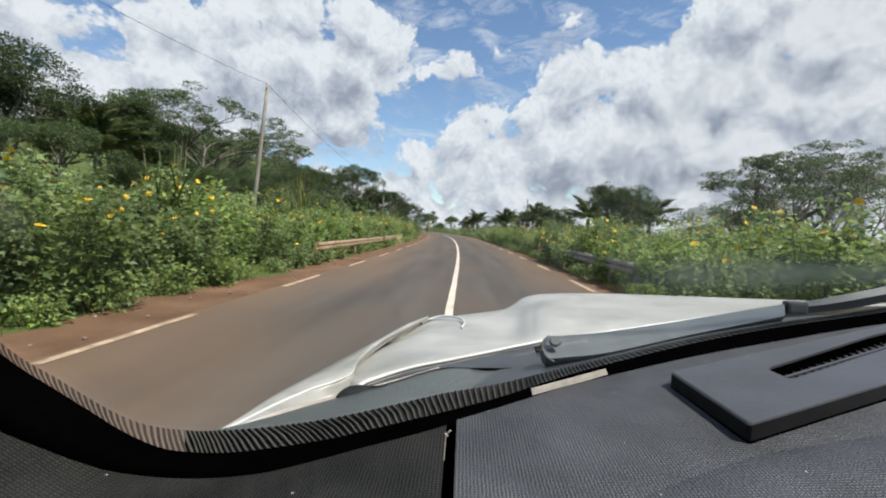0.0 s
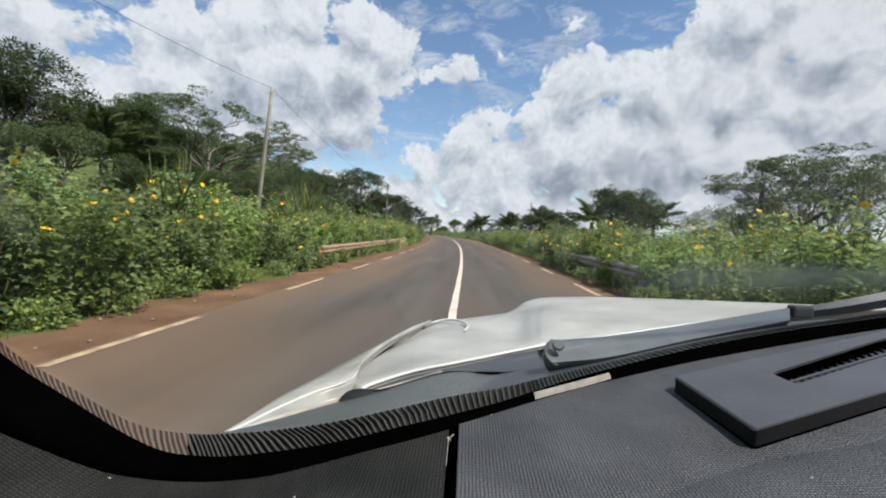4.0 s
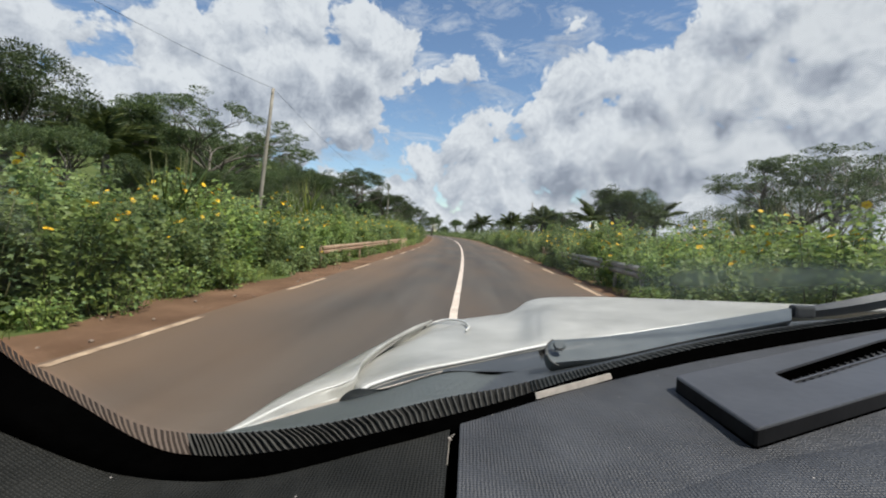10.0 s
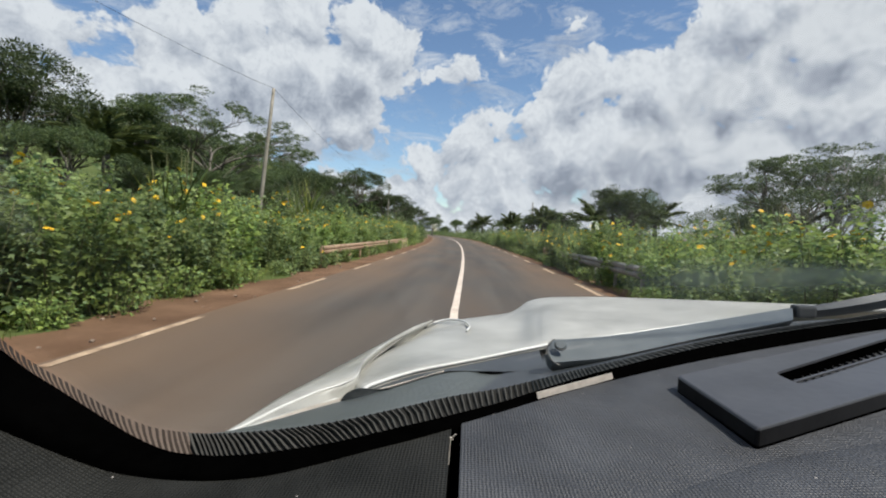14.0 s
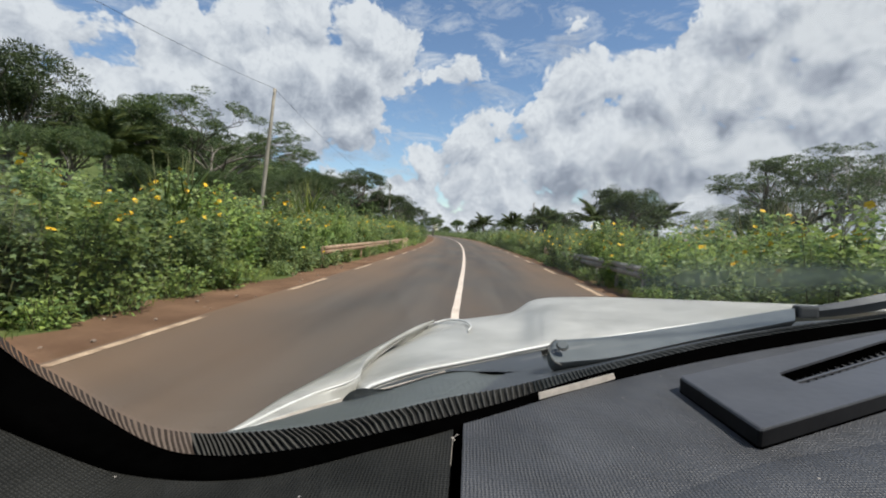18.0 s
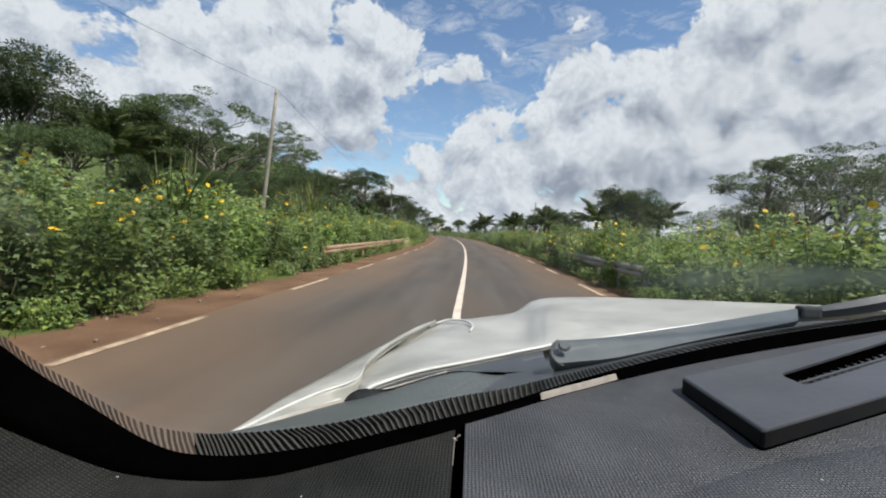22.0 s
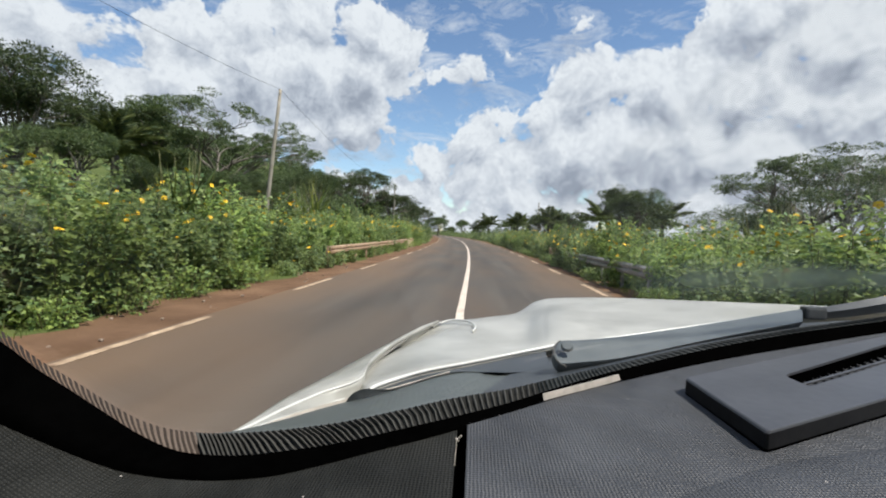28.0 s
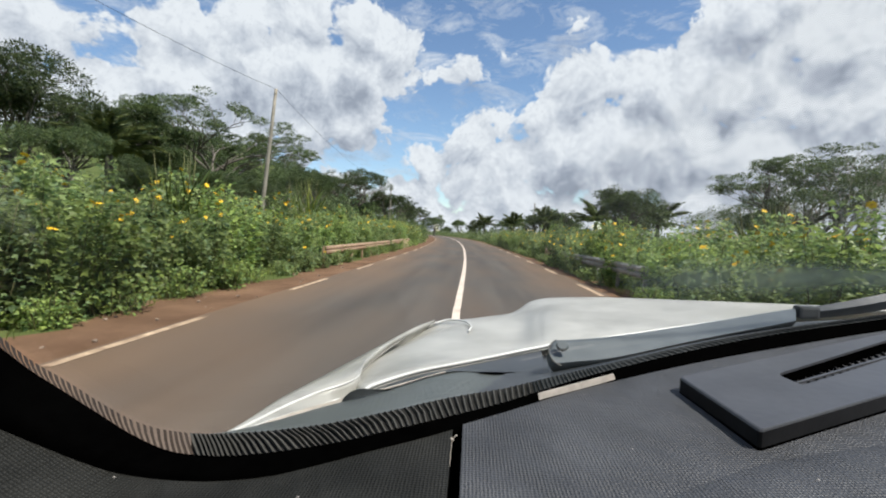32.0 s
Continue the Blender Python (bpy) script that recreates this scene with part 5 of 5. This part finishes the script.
part("cowl_cover", loft([[p + Vector((0, 0, .002)) for p in r_[split:]] for r_ in rows_between(near_line, cowl_line, 5)]), SLATE, cowl, "dark slate wiper cover", True)
lipline = [p + Vector((0, -.009, -.005)) for p in hood_rear]
end = [i for i, p in enumerate(hood_rear) if p.x > mark + .115][0]
st2 = local(STRIP[2:] + [(0.0218, 0.68, 1.1425), (0.0688, 0.69, 1.1419), (0.1217, 0.7, 1.146)], end + 1)
part("cowl_gap", loft([lipline[:end + 1], [p + Vector((0, -.004, .003)) for p in st2]]), SLATE, cowl, "dark gap below the bonnet edge")
st = local(STRIP, 24)
part("cowl_edge", loft([st, [p + Vector((.001, .003, .0035)) for p in st]]), PAPER, cowl, "thin dusty tan edge strip")
# bonnet with its raised middle, and the wing beside it
hm, hf = local(HOOD_MID, N), local(HOOD_FRONT, N)
skin = []
for u in [i / 14 for i in range(15)]:
    row = []
    for i, (a, m_, b) in enumerate(zip(hood_rear, hm, hf)):
        curve = a * (1 - u) * (1 - 2 * u) + m_ * 4 * u * (1 - u) + b * u * (2 * u - 1)
        fold_ = a.lerp(m_, 2 * u) if u < .5 else m_.lerp(b, 2 * u - 1)
        row.append(curve.lerp(fold_, .75 * min(1, max(0, (i - 48) / 12))))
    skin.append(row)
nose = [[p + Vector((0, .05, -.03)) for p in hf], [p + Vector((0, .1, -.12)) for p in hf], [p + Vector((0, .1, -.3)) for p in hf]]
roll = [[p + Vector((0, -.003, -.008)) for p in hood_rear], [p + Vector((0, -.007, -.004)) for p in hood_rear]]
part("bonnet", loft(roll + skin + nose), CAR_PAINT, car, "dusty white bonnet with a raised middle", True)
# thin white tubes draw the highlights along bonnet and wing edges
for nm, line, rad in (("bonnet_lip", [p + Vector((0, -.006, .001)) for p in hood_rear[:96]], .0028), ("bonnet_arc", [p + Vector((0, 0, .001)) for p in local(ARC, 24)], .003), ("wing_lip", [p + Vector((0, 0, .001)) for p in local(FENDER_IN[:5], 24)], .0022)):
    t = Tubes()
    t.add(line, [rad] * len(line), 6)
    t.object(nm, EDGE_HIGHLIGHT, car)["label"] = "bright highlight painted along an edge"
ft, fi = local(FENDER_TOP, 60), local(FENDER_IN, 60)
side_a = [p + Vector((-.008, 0, -.045)) for p in ft]
side_b = [p + Vector((-.05, 0, -.26)) for p in ft]
side_c = [p + Vector((-.06, 0, -.5)) for p in ft]
wing_fold = [p + Vector((0, 0, .002)) for p in local(WING_CREASE, 60)]
part("wing", loft([side_c, side_b, side_a] + rows_between(ft, wing_fold, 3, .002) + rows_between(wing_fold, fi, 3)[1:]), CAR_PAINT, car, "white front wing", True)
sl = local(SHUT_LINE, 50)
part("shut_line", loft([[p + Vector((-.004, 0, .001)) for p in sl], [p + Vector((.0045, 0, .0005)) for p in sl]]), SHUT, car, "grey gap between bonnet and wing")
# tube for the highlight on the wing's crease
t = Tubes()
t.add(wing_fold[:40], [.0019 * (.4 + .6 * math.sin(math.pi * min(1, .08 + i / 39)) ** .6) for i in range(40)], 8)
t.object("wing_crease", EDGE_HIGHLIGHT, car)["label"] = "pressed crease of the wing with a painted highlight"
part("hinge_well", loft([[p + Vector((0, -.004, 0)) for p in local(WELL_TOP, 24)], [p + Vector((0, -.004, 0)) for p in local(WELL_LOW, 24)]]), LIP, car, "dark hinge well below the bonnet corner")
# wiper
at, al = local(ARM_TOP, 40), local(ARM_LOW, 40)

low_edge = [nearer(p, .945) for p in al]
rows = [at, [nearer(a.lerp(b, .1), .99) for a, b in zip(at, al)], [nearer(a.lerp(b, .5), .965) for a, b in zip(at, al)], [nearer(a.lerp(b, .9), .94) for a, b in zip(at, al)],
        low_edge, [p + Vector((0, .012, -.012)) for p in low_edge], [p + Vector((0, .01, -.006)) for p in at], at]
wiper = part("wiper", loft(rows), ARM_PAINT, car, "grey metal wiper arm at rest")
nut = local(NUT)[0]
bm = bmesh.new()
nut = nearer(nut, .972)
turn = Vector((-.1, -.55, .6)).to_track_quat("Z", "Y").to_matrix().to_4x4()
bmesh.ops.create_cone(bm, segments=24, radius1=.0085, radius2=.0065, depth=.004, cap_ends=True, matrix=Matrix.Translation(nut) @ turn)
part("pivot_cap", bm, ARM_PAINT, wiper, "round pivot cap", False)
# thin pale tube draws the highlight round the arm's head
t = Tubes()
t.add([nearer(p, .965 - .02 * i / 23) for i, p in enumerate(local(ARM_RIM, 24))], [.0009] * 24, 6)
t.object("arm_rim", STEEL, wiper)["label"] = "pale highlight painted on the rim of the arm's head"
bt, bl = local(BLADE, 30), local(BLADE_LOW, 30)
mid = [a.lerp(b, .45) + Vector((0, -.012, .003)) for a, b in zip(bt, bl)]
part("blade", loft([bt, mid, bl, [p + Vector((0, .012, 0)) for p in mid], bt]), WIPER_BLACK, wiper, "faded black wiper blade")
bm = bmesh.new()
box(bm, (.035, .02, .022), Matrix.Translation(bt[0].lerp(bl[0], .4) + Vector((.012, -.004, .002))), .005)
part("blade_hinge", bm, WIPER_BLACK, wiper)
# glass, pillars, roof and body close the car round the cabin
header = [Vector((p.x * .86, -.22 - .12 * abs(p.x) - ORIGIN.y, 1.86 - .05 * abs(p.x))) for p in rib]
glass = part("windscreen", loft(rows_between([p + Vector((0, .004, 0)) for p in rib], header, 10, .03)), GLASS, car, "clear raked windscreen", True)
glass.visible_shadow = False


# pale sheet painted where the dashboard mirrors in the windscreen
film_low = local([(p[0] * 1.01, p[1] + .03, p[2] + .012) for p in FILM_LINE], 20)
film_high = [p + Vector((.012, -.06, .078)) for p in film_low]
film = part("dust_film", loft(rows_between(film_low, film_high, 8)), FILM, glass, "painted haze for the dashboard's reflection in the glass", True)
film_uv = film.data.uv_layers.new(name="film")
for loop in film.data.loops:
    k_ = loop.vertex_index
    film_uv.data[loop.index].uv = ((k_ % 20) / 19, (k_ // 20) / 8)


def body(name, size, at_, material, label="", bevel=.03):
    bm = bmesh.new()
    box(bm, size, Matrix.Translation(Vector(at_) - ORIGIN), bevel)
    return part(name, bm, material, car, label)


CX = 0.42


def side_panel(name, outline, x, material, label="", thick=.05):
    """A flat pressed panel in the car's length and height, cut to an outline."""
    bm = bmesh.new()
    f = bm.faces.new([bm.verts.new(Vector((x, y_, z_)) - ORIGIN) for y_, z_ in outline])
    moved = bmesh.ops.extrude_face_region(bm, geom=[f])["geom"]
    bmesh.ops.translate(bm, vec=(thick, 0, 0), verts=[v for v in moved if isinstance(v, bmesh.types.BMVert)])
    return part(name, bm, material, car, label)


def arch(y_, r, start=0, end=180, steps=12):
    return [(y_ + r * math.cos(radians(start + (end - start) * k / steps)), .33 + r * math.sin(radians(start + (end - start) * k / steps))) for k in range(steps + 1)]


for s, x in ((-1, -.475), (1, 1.265)):
    if s > 0:
        side_panel("front_wing_panel", [(.42, 1.04), (.42, .34)] + list(reversed(arch(.95, .4))) + [(1.5, .34), (1.52, .85), (1.3, .98)], x, CAR_PAINT, "white front wing panel")
    side_panel("door_panel", [(-.95, .34), (.41, .34), (.41, 1.04), (-.95, 1.06)], x, CAR_PAINT, "white front door")
    side_panel("rear_quarter", [(-2.5, .36)] + list(reversed(arch(-1.75, .4))) + [(-.96, .34), (-.96, 1.06), (-2.48, 1.08)], x, CAR_PAINT, "white rear quarter")
    for y0, y1, nm in ((-.9, -.98, "centre_pillar"), (-2.36, -2.5, "rear_pillar")):
        side_panel(nm, [(y0, 1.05), (y1, 1.05), (y1 + .06, 1.86), (y0 - .02, 1.86)], x + (.05 if s < 0 else -.05), CAR_PAINT)
    side_panel("front_pillar", [(.36, 1.05), (.28, 1.05), (-.34, 1.84), (-.26, 1.86)], x + (.02 if s < 0 else -.02), LINING, "slim raked front pillar")
body("roof", (1.66, 2.25, .05), (CX, -1.4, 1.88), CAR_PAINT, "white roof", .02)
body("roof_lining", (1.58, 2.18, .02), (CX, -1.4, 1.84), LINING, "grey cloth roof lining", .005)
body("tailgate", (1.68, .07, .72), (CX, -2.5, .72), CAR_PAINT, "white tailgate")
body("rear_bumper", (1.7, .16, .22), (CX, -2.58, .46), CAR_PAINT, "white rear bumper", .05)
body("floor_pan", (1.66, 3.9, .06), (CX, -.55, .34), BLACK)
body("front_bumper", (1.72, .18, .26), (CX, 1.6, .5), CAR_PAINT, "white front bumper", .06)
body("grille", (.9, .05, .2), (CX, 1.56, .78), WIPER_BLACK, "black grille")
for s in (-1, 1):
    body("headlight", (.3, .08, .18), (CX + s * .62, 1.53, .8), GLASS, "clear headlight", .03)
body("inner_wing", (.3, .75, .05), (1.1, 1.0, 1.04), CAR_PAINT, "", .015)
body("bulkhead", (1.6, .04, .62), (CX, .3, .66), LINING, "", .01)
for s in (-1, 1):
    body("seat", (.5, .5, .16), (CX + s * .38, -.85, .72), LINING, "grey cloth seat", .05)
    body("seat_back", (.48, .14, .62), (CX + s * .38, -1.12, 1.05), LINING, "", .05)
    for y in (.95, -1.75):
        hub = Vector((CX + s * .76, y, .33)) - ORIGIN
        bm = bmesh.new()
        bmesh.ops.create_cone(bm, segments=28, radius1=.33, radius2=.33, depth=.22, cap_ends=True, matrix=Matrix.Translation(hub) @ Euler((0, math.pi / 2, 0)).to_matrix().to_4x4())
        bmesh.ops.bevel(bm, geom=[e for e in bm.edges if len(e.link_faces) == 2 and max(len(f.verts) for f in e.link_faces) > 4], offset=.03, segments=2, affect="EDGES")
        wheel = part("wheel", bm, WIPER_BLACK, car, "black tyre")
        bm = bmesh.new()
        bmesh.ops.create_cone(bm, segments=20, radius1=.2, radius2=.17, depth=.03, cap_ends=True, matrix=Matrix.Translation(hub + Vector((s * .11, 0, 0))) @ Euler((0, s * math.pi / 2, 0)).to_matrix().to_4x4())
        part("rim", bm, STEEL, wheel, "grey steel rim")
